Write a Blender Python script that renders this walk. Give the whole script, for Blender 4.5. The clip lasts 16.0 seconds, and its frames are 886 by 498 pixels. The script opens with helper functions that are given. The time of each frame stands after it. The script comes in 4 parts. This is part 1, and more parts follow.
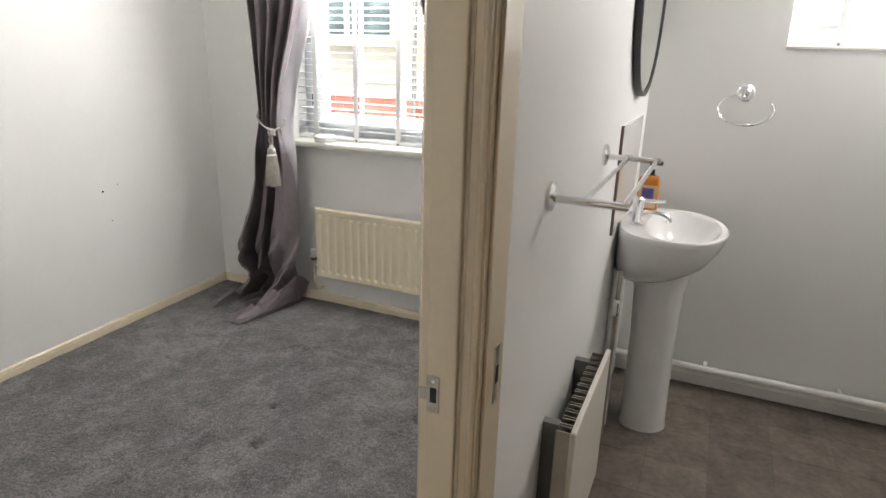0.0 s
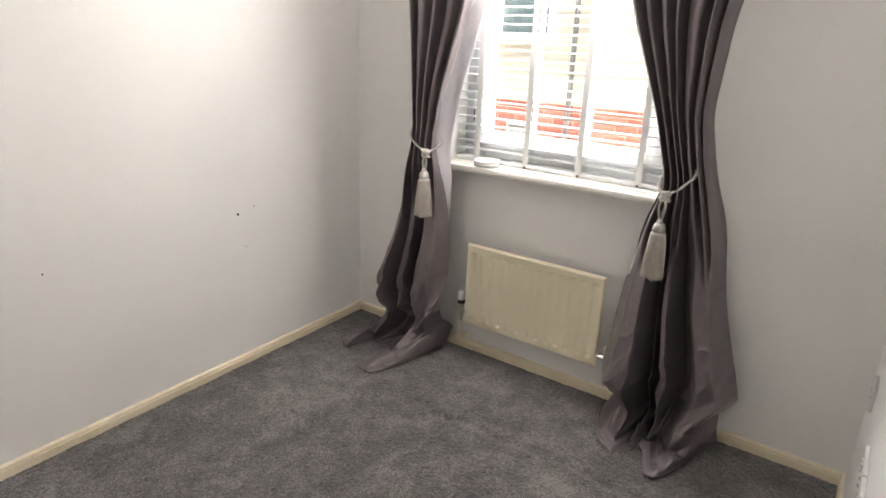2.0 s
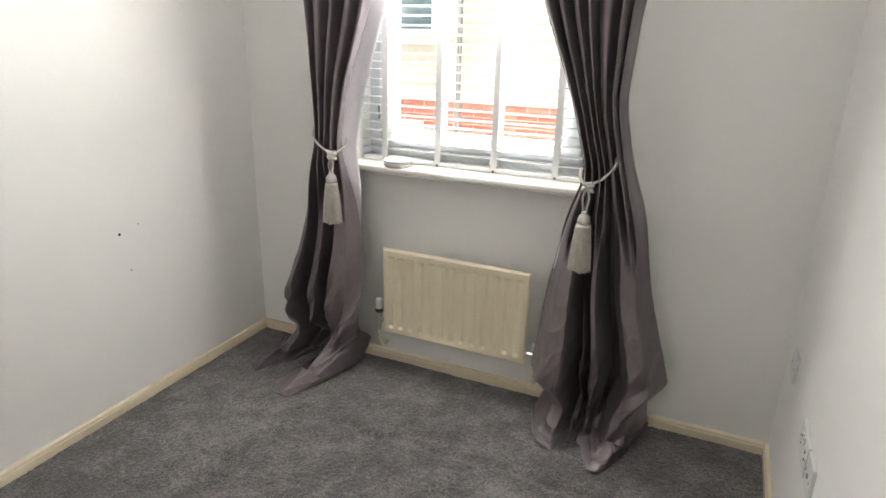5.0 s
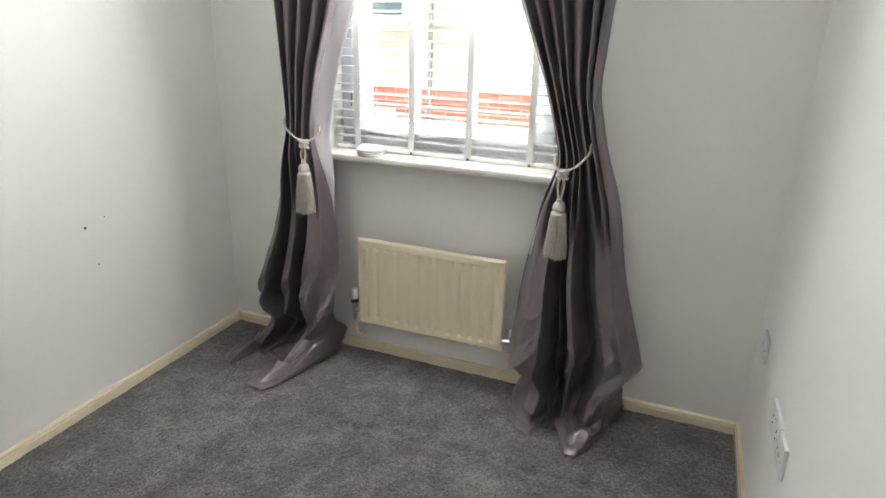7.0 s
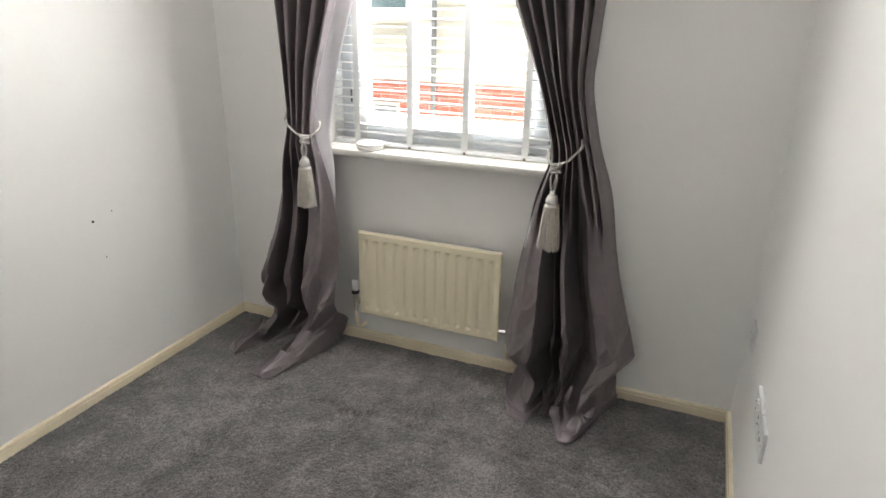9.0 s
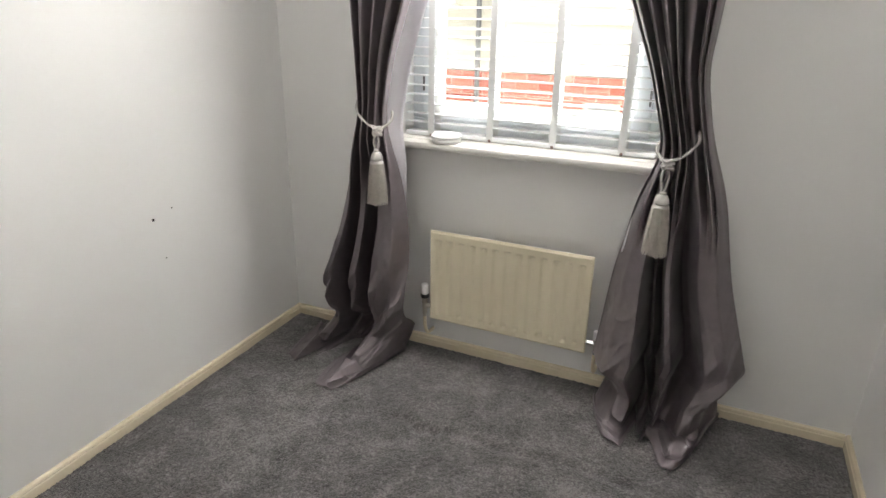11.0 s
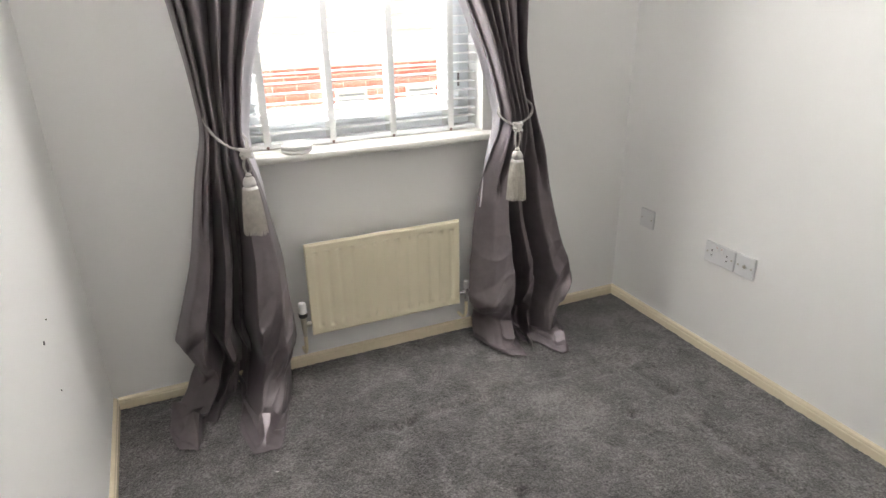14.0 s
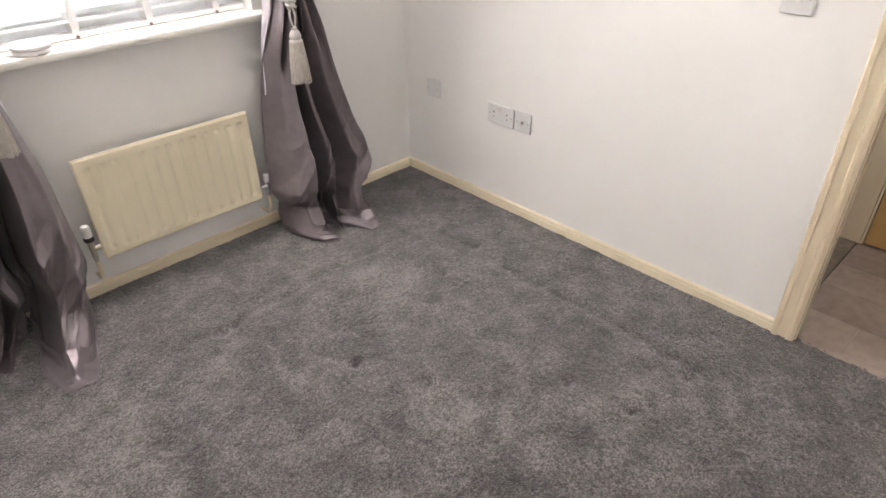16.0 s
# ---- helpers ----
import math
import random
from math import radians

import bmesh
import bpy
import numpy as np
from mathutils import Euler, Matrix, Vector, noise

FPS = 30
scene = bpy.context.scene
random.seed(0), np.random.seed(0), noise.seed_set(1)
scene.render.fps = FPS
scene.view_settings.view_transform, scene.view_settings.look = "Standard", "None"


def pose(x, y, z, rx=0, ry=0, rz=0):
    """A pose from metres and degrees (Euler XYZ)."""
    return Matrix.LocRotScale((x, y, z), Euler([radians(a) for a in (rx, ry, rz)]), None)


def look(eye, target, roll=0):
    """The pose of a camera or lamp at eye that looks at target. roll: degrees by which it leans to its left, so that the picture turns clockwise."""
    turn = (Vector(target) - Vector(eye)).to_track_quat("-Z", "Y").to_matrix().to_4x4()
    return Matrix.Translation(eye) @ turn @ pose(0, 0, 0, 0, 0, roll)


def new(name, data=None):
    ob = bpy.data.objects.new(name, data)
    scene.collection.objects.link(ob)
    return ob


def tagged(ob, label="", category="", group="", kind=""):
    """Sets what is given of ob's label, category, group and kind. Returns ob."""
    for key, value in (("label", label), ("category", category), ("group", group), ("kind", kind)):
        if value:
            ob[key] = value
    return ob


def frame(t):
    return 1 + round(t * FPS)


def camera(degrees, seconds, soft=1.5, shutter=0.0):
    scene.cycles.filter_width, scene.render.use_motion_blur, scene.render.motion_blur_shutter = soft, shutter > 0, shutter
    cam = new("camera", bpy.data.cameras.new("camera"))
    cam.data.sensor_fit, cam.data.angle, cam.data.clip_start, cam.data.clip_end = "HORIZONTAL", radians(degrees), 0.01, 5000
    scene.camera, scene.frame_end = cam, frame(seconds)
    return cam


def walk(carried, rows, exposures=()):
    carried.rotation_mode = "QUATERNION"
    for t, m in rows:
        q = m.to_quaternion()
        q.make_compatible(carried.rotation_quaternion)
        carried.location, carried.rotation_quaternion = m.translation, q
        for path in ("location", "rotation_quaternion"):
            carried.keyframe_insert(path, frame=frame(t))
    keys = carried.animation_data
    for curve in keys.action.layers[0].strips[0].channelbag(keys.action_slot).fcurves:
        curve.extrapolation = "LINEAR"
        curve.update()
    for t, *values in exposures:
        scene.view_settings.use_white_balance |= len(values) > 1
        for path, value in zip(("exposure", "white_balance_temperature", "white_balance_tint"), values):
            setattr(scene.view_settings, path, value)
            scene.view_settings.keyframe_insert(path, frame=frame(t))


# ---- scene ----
cam = camera(71.5, 16.0)
PATH = [
    (0, (0.457, -0.618, 1.376), (-0.306, 1.125, 0.761), 1.6),
    (0.5, (0.36, -0.519, 1.363), (-0.471, 1.194, 0.75), 1.9),
    (1, (0.2, -0.443, 1.385), (-0.76, 1.198, 0.765), 2.2),
    (1.5, (0.108, -0.347, 1.372), (-0.928, 1.247, 0.751), 2.1),
    (2, (-0.01, -0.193, 1.423), (-1.107, 1.35, 0.778), 2.2),
    (2.5, (-0.07, -0.108, 1.416), (-1.289, 1.344, 0.779), 2.2),
    (3, (-0.17, -0.14, 1.424), (-1.206, 1.455, 0.804), 2.3),
    (3.5, (-0.152, -0.125, 1.43), (-1.175, 1.479, 0.812), 1.8),
    (4, (-0.16, -0.135, 1.408), (-1.013, 1.571, 0.808), 1.8),
    (6.5, (-0.199, -0.131, 1.389), (-0.942, 1.602, 0.723), 1.4),
    (7, (-0.195, -0.128, 1.394), (-0.895, 1.621, 0.722), 1.5),
    (7.5, (-0.171, -0.145, 1.402), (-0.856, 1.604, 0.716), 1.3),
    (8, (-0.13, -0.157, 1.409), (-0.845, 1.579, 0.718), 0.8),
    (10.5, (-0.227, -0.164, 1.401), (-0.953, 1.567, 0.71), 1.5),
    (11, (-0.437, -0.069, 1.374), (-1.206, 1.631, 0.653), 1.0),
    (11.5, (-0.816, 0.051, 1.396), (-1.565, 1.756, 0.666), 1.2),
    (12, (-1.198, 0.031, 1.367), (-1.788, 1.798, 0.639), 0.9),
    (12.5, (-1.498, 0.055, 1.372), (-1.577, 1.915, 0.642), 0.4),
    (13, (-1.677, 0.048, 1.415), (-1.382, 1.886, 0.685), -0.1),
    (13.5, (-1.756, -0.055, 1.416), (-1.081, 1.681, 0.688), -0.8),
    (14, (-1.781, -0.176, 1.419), (-1.047, 1.523, 0.661), -1.1),
    (14.5, (-1.81, -0.224, 1.417), (-1.141, 1.335, 0.357), -1.1),
    (15, (-1.816, -0.242, 1.423), (-1.119, 1.286, 0.337), -1.2),
    (15.5, (-1.818, -0.228, 1.414), (-0.861, 1.152, 0.328), -1.4),
    (16, (-1.797, -0.213, 1.423), (-0.653, 1.007, 0.326), -1.2),
]
walk(cam, [(t, look(eye, target, roll)) for t, eye, target, roll in PATH],
     [(0, 2.44, 7250, 14), (1.0, 2.44, 7600, 18), (2.5, 2.42, 7650, 17), (7, 2.42, 7250, 12), (12.5, 2.36, 7300, 14), (14.0, 2.56, 7250, 14), (16, 2.92, 7550, 20)])

# ---- world and light ----
world = bpy.data.worlds.new("sky")
scene.world = world
world.use_nodes = True
wn = world.node_tree.nodes
sky = wn.new("ShaderNodeTexSky")
sky.sky_type, sky.sun_disc = "NISHITA", False
sky.sun_elevation, sky.sun_rotation = radians(69), radians(207)
sky.air_density, sky.dust_density = 1.0, 3.0
wn["Background"].inputs["Strength"].default_value = 0.05
world.node_tree.links.new(sky.outputs[0], wn["Background"].inputs["Color"])

sun_data = bpy.data.lights.new("sun", "SUN")
sun_data.energy, sun_data.angle, sun_data.color = 0.4, radians(15), (1.0, 0.95, 0.88)
sun = new("sun", sun_data)
sun.matrix_world = look((-2, -4, 12), (0, 0, 0))


def window_lamp(name, place, target, wide, high, watts):
    d = bpy.data.lights.new(name, "AREA")
    d.shape, d.size, d.size_y, d.energy, d.color = "RECTANGLE", wide, high, watts, (0.90, 0.96, 1.0)
    o = new(name, d)
    o.matrix_world = look(place, target)
    return o


# added area lamps for daylight in the upper half of the window openings (one aimed up to fill by ceiling bounce,
# the others down like sky light), and one outside for the open sky above the gap between the houses
window_lamp("window_fill_up", (-1.115, 2.085, 1.93), (-1.115, 0.99, 2.79), 0.66, 0.26, 8.6)
window_lamp("window_light_sky", (-1.115, 2.085, 1.72), (-1.115, 1.45, 0.6), 0.66, 0.26, 3.0)
window_lamp("window_light_bathroom", (0.92, 2.05, 1.86), (0.25, 0.9, 0.2), 0.5, 0.36, 3.0)
window_lamp("sky_light", (-1.1, 3.25, 3.0), (-1.1, 2.1, 1.3), 2.4, 1.0, 150)


# ---- materials ----
def rgb(r, g, b):
    return (r, g, b, 1)


def material(name, dark, light, rough=0.6, big=1.5, fine=60, bump=0.1, bump_size=0.002, metal=0.0, coat=0.0, spec=0.5, mixfine=0.4, sheen=0.0, rand=0.0):
    m = bpy.data.materials.new(name)
    m.use_nodes = True
    nt = m.node_tree
    n, l = nt.nodes, nt.links
    b = n["Principled BSDF"]
    tc = n.new("ShaderNodeTexCoord")
    n1, n2 = n.new("ShaderNodeTexNoise"), n.new("ShaderNodeTexNoise")
    n1.inputs["Scale"].default_value, n1.inputs["Detail"].default_value = big, 4
    n2.inputs["Scale"].default_value, n2.inputs["Detail"].default_value = fine, 3
    for x in (n1, n2):
        l.new(tc.outputs["Object"], x.inputs["Vector"])
    mx = n.new("ShaderNodeMix")
    mx.inputs["Factor"].default_value = mixfine
    l.new(n1.outputs["Fac"], mx.inputs["A"]), l.new(n2.outputs["Fac"], mx.inputs["B"])
    out = mx.outputs["Result"]
    if rand:
        oi = n.new("ShaderNodeObjectInfo")
        ad = n.new("ShaderNodeMath")
        ad.operation = "MULTIPLY_ADD"
        l.new(oi.outputs["Random"], ad.inputs[0])
        ad.inputs[1].default_value = rand
        l.new(out, ad.inputs[2])
        sb = n.new("ShaderNodeMath")
        sb.operation = "SUBTRACT"
        l.new(ad.outputs[0], sb.inputs[0])
        sb.inputs[1].default_value = rand / 2
        out = sb.outputs[0]
    rp = n.new("ShaderNodeValToRGB")
    rp.color_ramp.elements[0].position, rp.color_ramp.elements[1].position = 0.3, 0.7
    rp.color_ramp.elements[0].color, rp.color_ramp.elements[1].color = rgb(*dark), rgb(*light)
    l.new(out, rp.inputs["Fac"])
    l.new(rp.outputs["Color"], b.inputs["Base Color"])
    b.inputs["Roughness"].default_value, b.inputs["Metallic"].default_value = rough, metal
    b.inputs["Specular IOR Level"].default_value = spec
    b.inputs["Coat Weight"].default_value = coat
    b.inputs["Sheen Weight"].default_value = sheen
    if bump:
        bp = n.new("ShaderNodeBump")
        bp.inputs["Strength"].default_value, bp.inputs["Distance"].default_value = bump, bump_size
        l.new(n2.outputs["Fac"], bp.inputs["Height"])
        l.new(bp.outputs["Normal"], b.inputs["Normal"])
    return m


WALL = material("white_emulsion", (0.855, 0.848, 0.835), (0.885, 0.878, 0.868), 0.55, 1.2, 220, 0.15, 0.001, spec=0.35)
CEIL = material("ceiling_white", (0.88, 0.88, 0.87), (0.90, 0.90, 0.89), 0.9, 1, 150, 0.2)
CREAM = material("aged_cream_gloss", (0.78, 0.68, 0.50), (0.84, 0.75, 0.59), 0.25, 5, 90, 0.08, 0.001, coat=0.3)
GLOSS = material("cream_gloss_frame", (0.78, 0.66, 0.485), (0.82, 0.70, 0.525), 0.22, 3, 90, 0.08, 0.001, coat=0.4)
RAD = material("radiator_cream_enamel", (0.82, 0.735, 0.55), (0.84, 0.755, 0.575), 0.3, 6, 120, 0.03, 0.001, coat=0.2)
WHITERAD = material("radiator_white_enamel", (0.76, 0.72, 0.64), (0.82, 0.78, 0.7), 0.3, 6, 120, 0.03, 0.001, coat=0.2)
PVC = material("white_upvc", (0.80, 0.84, 0.88), (0.83, 0.87, 0.90), 0.3, 4, 90, 0.03, 0.001)
SILL = material("white_sill_gloss", (0.76, 0.74, 0.70), (0.82, 0.80, 0.76), 0.3, 5, 90, 0.05, 0.001)
PLASTIC = material("white_plastic", (0.78, 0.77, 0.76), (0.82, 0.81, 0.80), 0.35, 8, 120, 0.02, 0.001)
PLATE = material("grey_white_plastic", (0.73, 0.73, 0.735), (0.77, 0.77, 0.775), 0.35, 8, 120, 0.02, 0.001)
# near-black colour for the shade inside holes; the pieces themselves are raised
HOLE_SHADE = material("slot_shade", (0.02, 0.02, 0.02), (0.04, 0.04, 0.04), 0.7)
BLACK = material("black_plastic", (0.015, 0.015, 0.015), (0.03, 0.03, 0.03), 0.4)
CHROME = material("chrome", (0.75, 0.75, 0.76), (0.85, 0.85, 0.86), 0.08, 8, 120, 0.02, 0.0005, metal=1.0)
STEEL = material("brushed_steel", (0.45, 0.42, 0.36), (0.62, 0.58, 0.5), 0.3, 12, 200, 0.1, 0.0005, metal=1.0)
CERAMIC = material("white_ceramic", (0.80, 0.79, 0.79), (0.84, 0.83, 0.83), 0.08, 3, 60, 0.0, coat=0.5)
LINING = material("white_curtain_lining", (0.72, 0.69, 0.73), (0.82, 0.79, 0.83), 0.8, 6, 400, 0.2, 0.0008)
ROPE = material("pale_silver_cord", (0.40, 0.38, 0.36), (0.58, 0.55, 0.52), 0.55, 40, 600, 0.4, 0.001, sheen=0.3)
TASSEL = material("pale_beige_fringe", (0.36, 0.33, 0.29), (0.54, 0.50, 0.45), 0.6, 60, 700, 0.4, 0.001, sheen=0.3)
OAK = material("oak_veneer", (0.50, 0.30, 0.10), (0.62, 0.40, 0.17), 0.4, 2, 40, 0.1, 0.001)
LAMINATE = material("grey_oak_laminate", (0.25, 0.19, 0.165), (0.43, 0.35, 0.31), 0.42, 3, 26, 0.1, 0.0008, rand=0.25)
VINYL = material("brown_slate_vinyl", (0.080, 0.064, 0.052), (0.24, 0.20, 0.165), 0.38, 9, 45, 0.15, 0.001, rand=0.14)
GROUT = material("dark_vinyl_joint", (0.06, 0.05, 0.045), (0.10, 0.09, 0.08), 0.6)
AMBER = material("amber_soap", (0.55, 0.17, 0.02), (0.65, 0.23, 0.03), 0.15, 10, 60, 0.0, coat=0.6)
PAPER = material("label_paper", (0.62, 0.42, 0.25), (0.72, 0.5, 0.3), 0.6)
BLUE = material("label_blue", (0.08, 0.07, 0.22), (0.12, 0.1, 0.3), 0.5)
EDGE = material("brown_trim", (0.16, 0.10, 0.09), (0.25, 0.17, 0.15), 0.4)
BRICK = material("red_brick", (0.40, 0.09, 0.055), (0.55, 0.17, 0.115), 0.85, 12, 120, 0.5, 0.004, rand=0.4)
MORTAR = material("mortar", (0.50, 0.42, 0.34), (0.62, 0.53, 0.45), 0.9, 10, 150, 0.5, 0.003)
CLAD = material("cream_cladding", (0.58, 0.54, 0.45), (0.66, 0.62, 0.53), 0.6, 2, 60, 0.1, 0.002)
GREY = material("grey_downpipe", (0.13, 0.13, 0.13), (0.20, 0.20, 0.20), 0.4)
TILE = material("roof_tile", (0.12, 0.08, 0.07), (0.22, 0.15, 0.12), 0.8, 4, 40, 0.4, 0.01)
GROUND = material("ground_paving", (0.28, 0.27, 0.25), (0.42, 0.40, 0.37), 0.9, 1.0, 30, 0.4, 0.01)
FARGLASS = material("far_window_glass", (0.10, 0.16, 0.18), (0.16, 0.23, 0.25), 0.05, 1, 10, 0.0)

TAPE = material("white_fabric_tape", (0.72, 0.73, 0.73), (0.78, 0.79, 0.79), 0.8, 6, 500, 0.2, 0.0005)

# translucent slats
SLAT = material("white_wood_slat", (0.84, 0.85, 0.86), (0.88, 0.89, 0.90), 0.35, 5, 80, 0.03, 0.001)
SLAT2 = material("white_faux_wood_closed", (0.82, 0.82, 0.82), (0.86, 0.86, 0.86), 0.4, 5, 80, 0.03, 0.001)
for m_, k_ in ((SLAT2, 0.55), (LINING, 0.3)):
    nt_ = m_.node_tree
    tr = nt_.nodes.new("ShaderNodeBsdfTranslucent")
    tr.inputs["Color"].default_value = (0.85, 0.84, 0.86, 1)
    ms = nt_.nodes.new("ShaderNodeMixShader")
    ms.inputs["Fac"].default_value = k_
    nt_.links.new(nt_.nodes["Principled BSDF"].outputs[0], ms.inputs[1])
    nt_.links.new(tr.outputs[0], ms.inputs[2])
    nt_.links.new(ms.outputs[0], nt_.nodes["Material Output"].inputs["Surface"])


def glass_material():
    m = bpy.data.materials.new("window_glass")
    m.use_nodes = True
    n, l = m.node_tree.nodes, m.node_tree.links
    n.remove(n["Principled BSDF"])
    t, g, f, mix = n.new("ShaderNodeBsdfTransparent"), n.new("ShaderNodeBsdfGlossy"), n.new("ShaderNodeFresnel"), n.new("ShaderNodeMixShader")
    g.inputs["Roughness"].default_value = 0.02
    t.inputs["Color"].default_value = (0.94, 0.97, 0.96, 1)
    f.inputs["IOR"].default_value = 1.45
    l.new(f.outputs[0], mix.inputs["Fac"]), l.new(t.outputs[0], mix.inputs[1]), l.new(g.outputs[0], mix.inputs[2])
    l.new(mix.outputs[0], n["Material Output"].inputs["Surface"])
    return m


GLASS = glass_material()


def mirror_material():
    m = bpy.data.materials.new("mirror_silver")
    m.use_nodes = True
    b = m.node_tree.nodes["Principled BSDF"]
    b.inputs["Base Color"].default_value, b.inputs["Metallic"].default_value, b.inputs["Roughness"].default_value = (0.85, 0.87, 0.85, 1), 1, 0.02
    return m


MIRROR = mirror_material()


def satin_material():
    """Mauve-grey slubbed satin: a fine weave, long soft creases and a directional shine."""
    m = material("mauve_grey_satin", (0.190, 0.162, 0.176), (0.255, 0.222, 0.236), 0.45, 5, 30, 0.0, metal=0.65, spec=0.5, sheen=0.1)
    nt = m.node_tree
    n, l = nt.nodes, nt.links
    b = n["Principled BSDF"]
    b.inputs["Sheen Roughness"].default_value = 0.4
    tc = n.new("ShaderNodeTexCoord")
    mp = n.new("ShaderNodeMapping")
    mp.inputs["Scale"].default_value = (14, 14, 220)
    nz = n.new("ShaderNodeTexNoise")
    nz.inputs["Scale"].default_value, nz.inputs["Detail"].default_value = 3, 3
    cr = n.new("ShaderNodeTexNoise")
    cr.inputs["Scale"].default_value, cr.inputs["Detail"].default_value = 11, 2
    l.new(tc.outputs["Object"], mp.inputs["Vector"]), l.new(mp.outputs["Vector"], nz.inputs["Vector"])
    l.new(tc.outputs["Object"], cr.inputs["Vector"])
    b1, b2 = n.new("ShaderNodeBump"), n.new("ShaderNodeBump")
    b1.inputs["Strength"].default_value, b1.inputs["Distance"].default_value = 0.25, 0.0006
    b2.inputs["Strength"].default_value, b2.inputs["Distance"].default_value = 0.12, 0.012
    l.new(nz.outputs["Fac"], b1.inputs["Height"]), l.new(cr.outputs["Fac"], b2.inputs["Height"])
    l.new(b2.outputs["Normal"], b1.inputs["Normal"]), l.new(b1.outputs["Normal"], b.inputs["Normal"])
    return m


SATIN = satin_material()


def carpet_material():
    """Charcoal twist pile: tuft grain, brushed patches and flecks."""
    m = bpy.data.materials.new("charcoal_carpet")
    m.use_nodes = True
    n, l = m.node_tree.nodes, m.node_tree.links
    b = n["Principled BSDF"]
    tc = n.new("ShaderNodeTexCoord")

    def nz(scale, detail, rough=0.5, warp=0.0):
        x = n.new("ShaderNodeTexNoise")
        x.inputs["Scale"].default_value, x.inputs["Detail"].default_value, x.inputs["Roughness"].default_value = scale, detail, rough
        x.inputs["Distortion"].default_value = warp
        l.new(tc.outputs["Object"], x.inputs["Vector"])
        return x

    patch, mid, tuft, fleck = nz(2.6, 4, 0.5, 0.4), nz(10, 4, 0.6, 0.5), nz(170, 2), nz(65, 3, 0.7)
    vor = n.new("ShaderNodeTexVoronoi")
    vor.inputs["Scale"].default_value = 260
    l.new(tc.outputs["Object"], vor.inputs["Vector"])

    def mul(a, f, c):
        x = n.new("ShaderNodeMath")
        x.operation = "MULTIPLY_ADD"
        l.new(a, x.inputs[0])
        x.inputs[1].default_value = f
        if isinstance(c, float):
            x.inputs[2].default_value = c
        else:
            l.new(c, x.inputs[2])
        return x.outputs[0]

    v = mul(patch.outputs["Fac"], 0.40, -0.565)
    v = mul(mid.outputs["Fac"], 0.55, v)
    scuff = nz(5.5, 3, 0.55, 0.8)
    sr = n.new("ShaderNodeMapRange")
    sr.inputs["From Min"].default_value, sr.inputs["From Max"].default_value = 0.57, 0.68
    l.new(scuff.outputs["Fac"], sr.inputs["Value"])
    v = mul(sr.outputs["Result"], -0.11, v)
    v = mul(tuft.outputs["Fac"], 0.80, v)
    v = mul(fleck.outputs["Fac"], 0.50, v)
    rp = n.new("ShaderNodeValToRGB")
    e = rp.color_ramp.elements
    e[0].position, e[1].position = 0.32, 0.78
    e[0].color, e[1].color = rgb(0.034, 0.031, 0.031), rgb(0.285, 0.265, 0.262)
    mid_e = e.new(0.55)
    mid_e.color = rgb(0.108, 0.099, 0.099)
    l.new(v, rp.inputs["Fac"]), l.new(rp.outputs["Color"], b.inputs["Base Color"])
    b.inputs["Roughness"].default_value, b.inputs["Specular IOR Level"].default_value = 0.95, 0.1
    b.inputs["Sheen Weight"].default_value, b.inputs["Sheen Roughness"].default_value = 0.35, 0.6
    h = mul(vor.outputs["Distance"], -0.6, 0.5)
    h = mul(tuft.outputs["Fac"], 0.5, h)
    h = mul(mid.outputs["Fac"], 1.2, h)
    bp = n.new("ShaderNodeBump")
    bp.inputs["Strength"].default_value, bp.inputs["Distance"].default_value = 0.9, 0.006
    l.new(h, bp.inputs["Height"]), l.new(bp.outputs["Normal"], b.inputs["Normal"])
    return m


CARPET = carpet_material()


# ---- mesh helpers ----
def part(name, bm, mat, parent=None, label="", smooth=False, sharp=40):
    me = bpy.data.meshes.new(name)
    bm.normal_update()
    for f in bm.faces:
        f.smooth = smooth
    bm.to_mesh(me)
    bm.free()
    me.materials.append(mat)
    if smooth:
        me.set_sharp_from_angle(angle=radians(sharp))
    ob = new(name, me)
    if parent is not None:
        ob.parent = parent
        ob.matrix_parent_inverse = parent.matrix_world.inverted()
    if label:
        ob["label"] = label
    return ob


def empty(name, at=(0, 0, 0), **tags):
    o = new(name)
    o.empty_display_size = 0.05
    o.matrix_world = pose(*at)
    return tagged(o, **tags)


def box(bm, x0, y0, z0, x1, y1, z1, bevel=0.0, seg=2):
    r = bmesh.ops.create_cube(bm, size=1)
    for v in r["verts"]:
        v.co = Vector(((x0 + x1) / 2 + v.co.x * (x1 - x0), (y0 + y1) / 2 + v.co.y * (y1 - y0), (z0 + z1) / 2 + v.co.z * (z1 - z0)))
    if bevel:
        edges = {e for v in r["verts"] for e in v.link_edges}
        bmesh.ops.bevel(bm, geom=list(edges), offset=bevel, segments=seg, affect="EDGES", profile=0.5)
    return bm


def boxes(*bs, bevel=0.0):
    bm = bmesh.new()
    for b in bs:
        box(bm, *b, bevel=bevel)
    return bm


def prism(profile, place, length, bm=None):
    """A profile of (a, b) pairs pushed along a line: place(a, b, s) gives the point at s from 0 to length."""
    bm = bm or bmesh.new()
    A = [bm.verts.new(place(a, b, 0)) for a, b in profile]
    B = [bm.verts.new(place(a, b, length)) for a, b in profile]
    k = len(profile)
    for i in range(k):
        bm.faces.new((A[i], A[(i + 1) % k], B[(i + 1) % k], B[i]))
    bm.faces.new(A[::-1]), bm.faces.new(B)
    bmesh.ops.recalc_face_normals(bm, faces=bm.faces)
    return bm


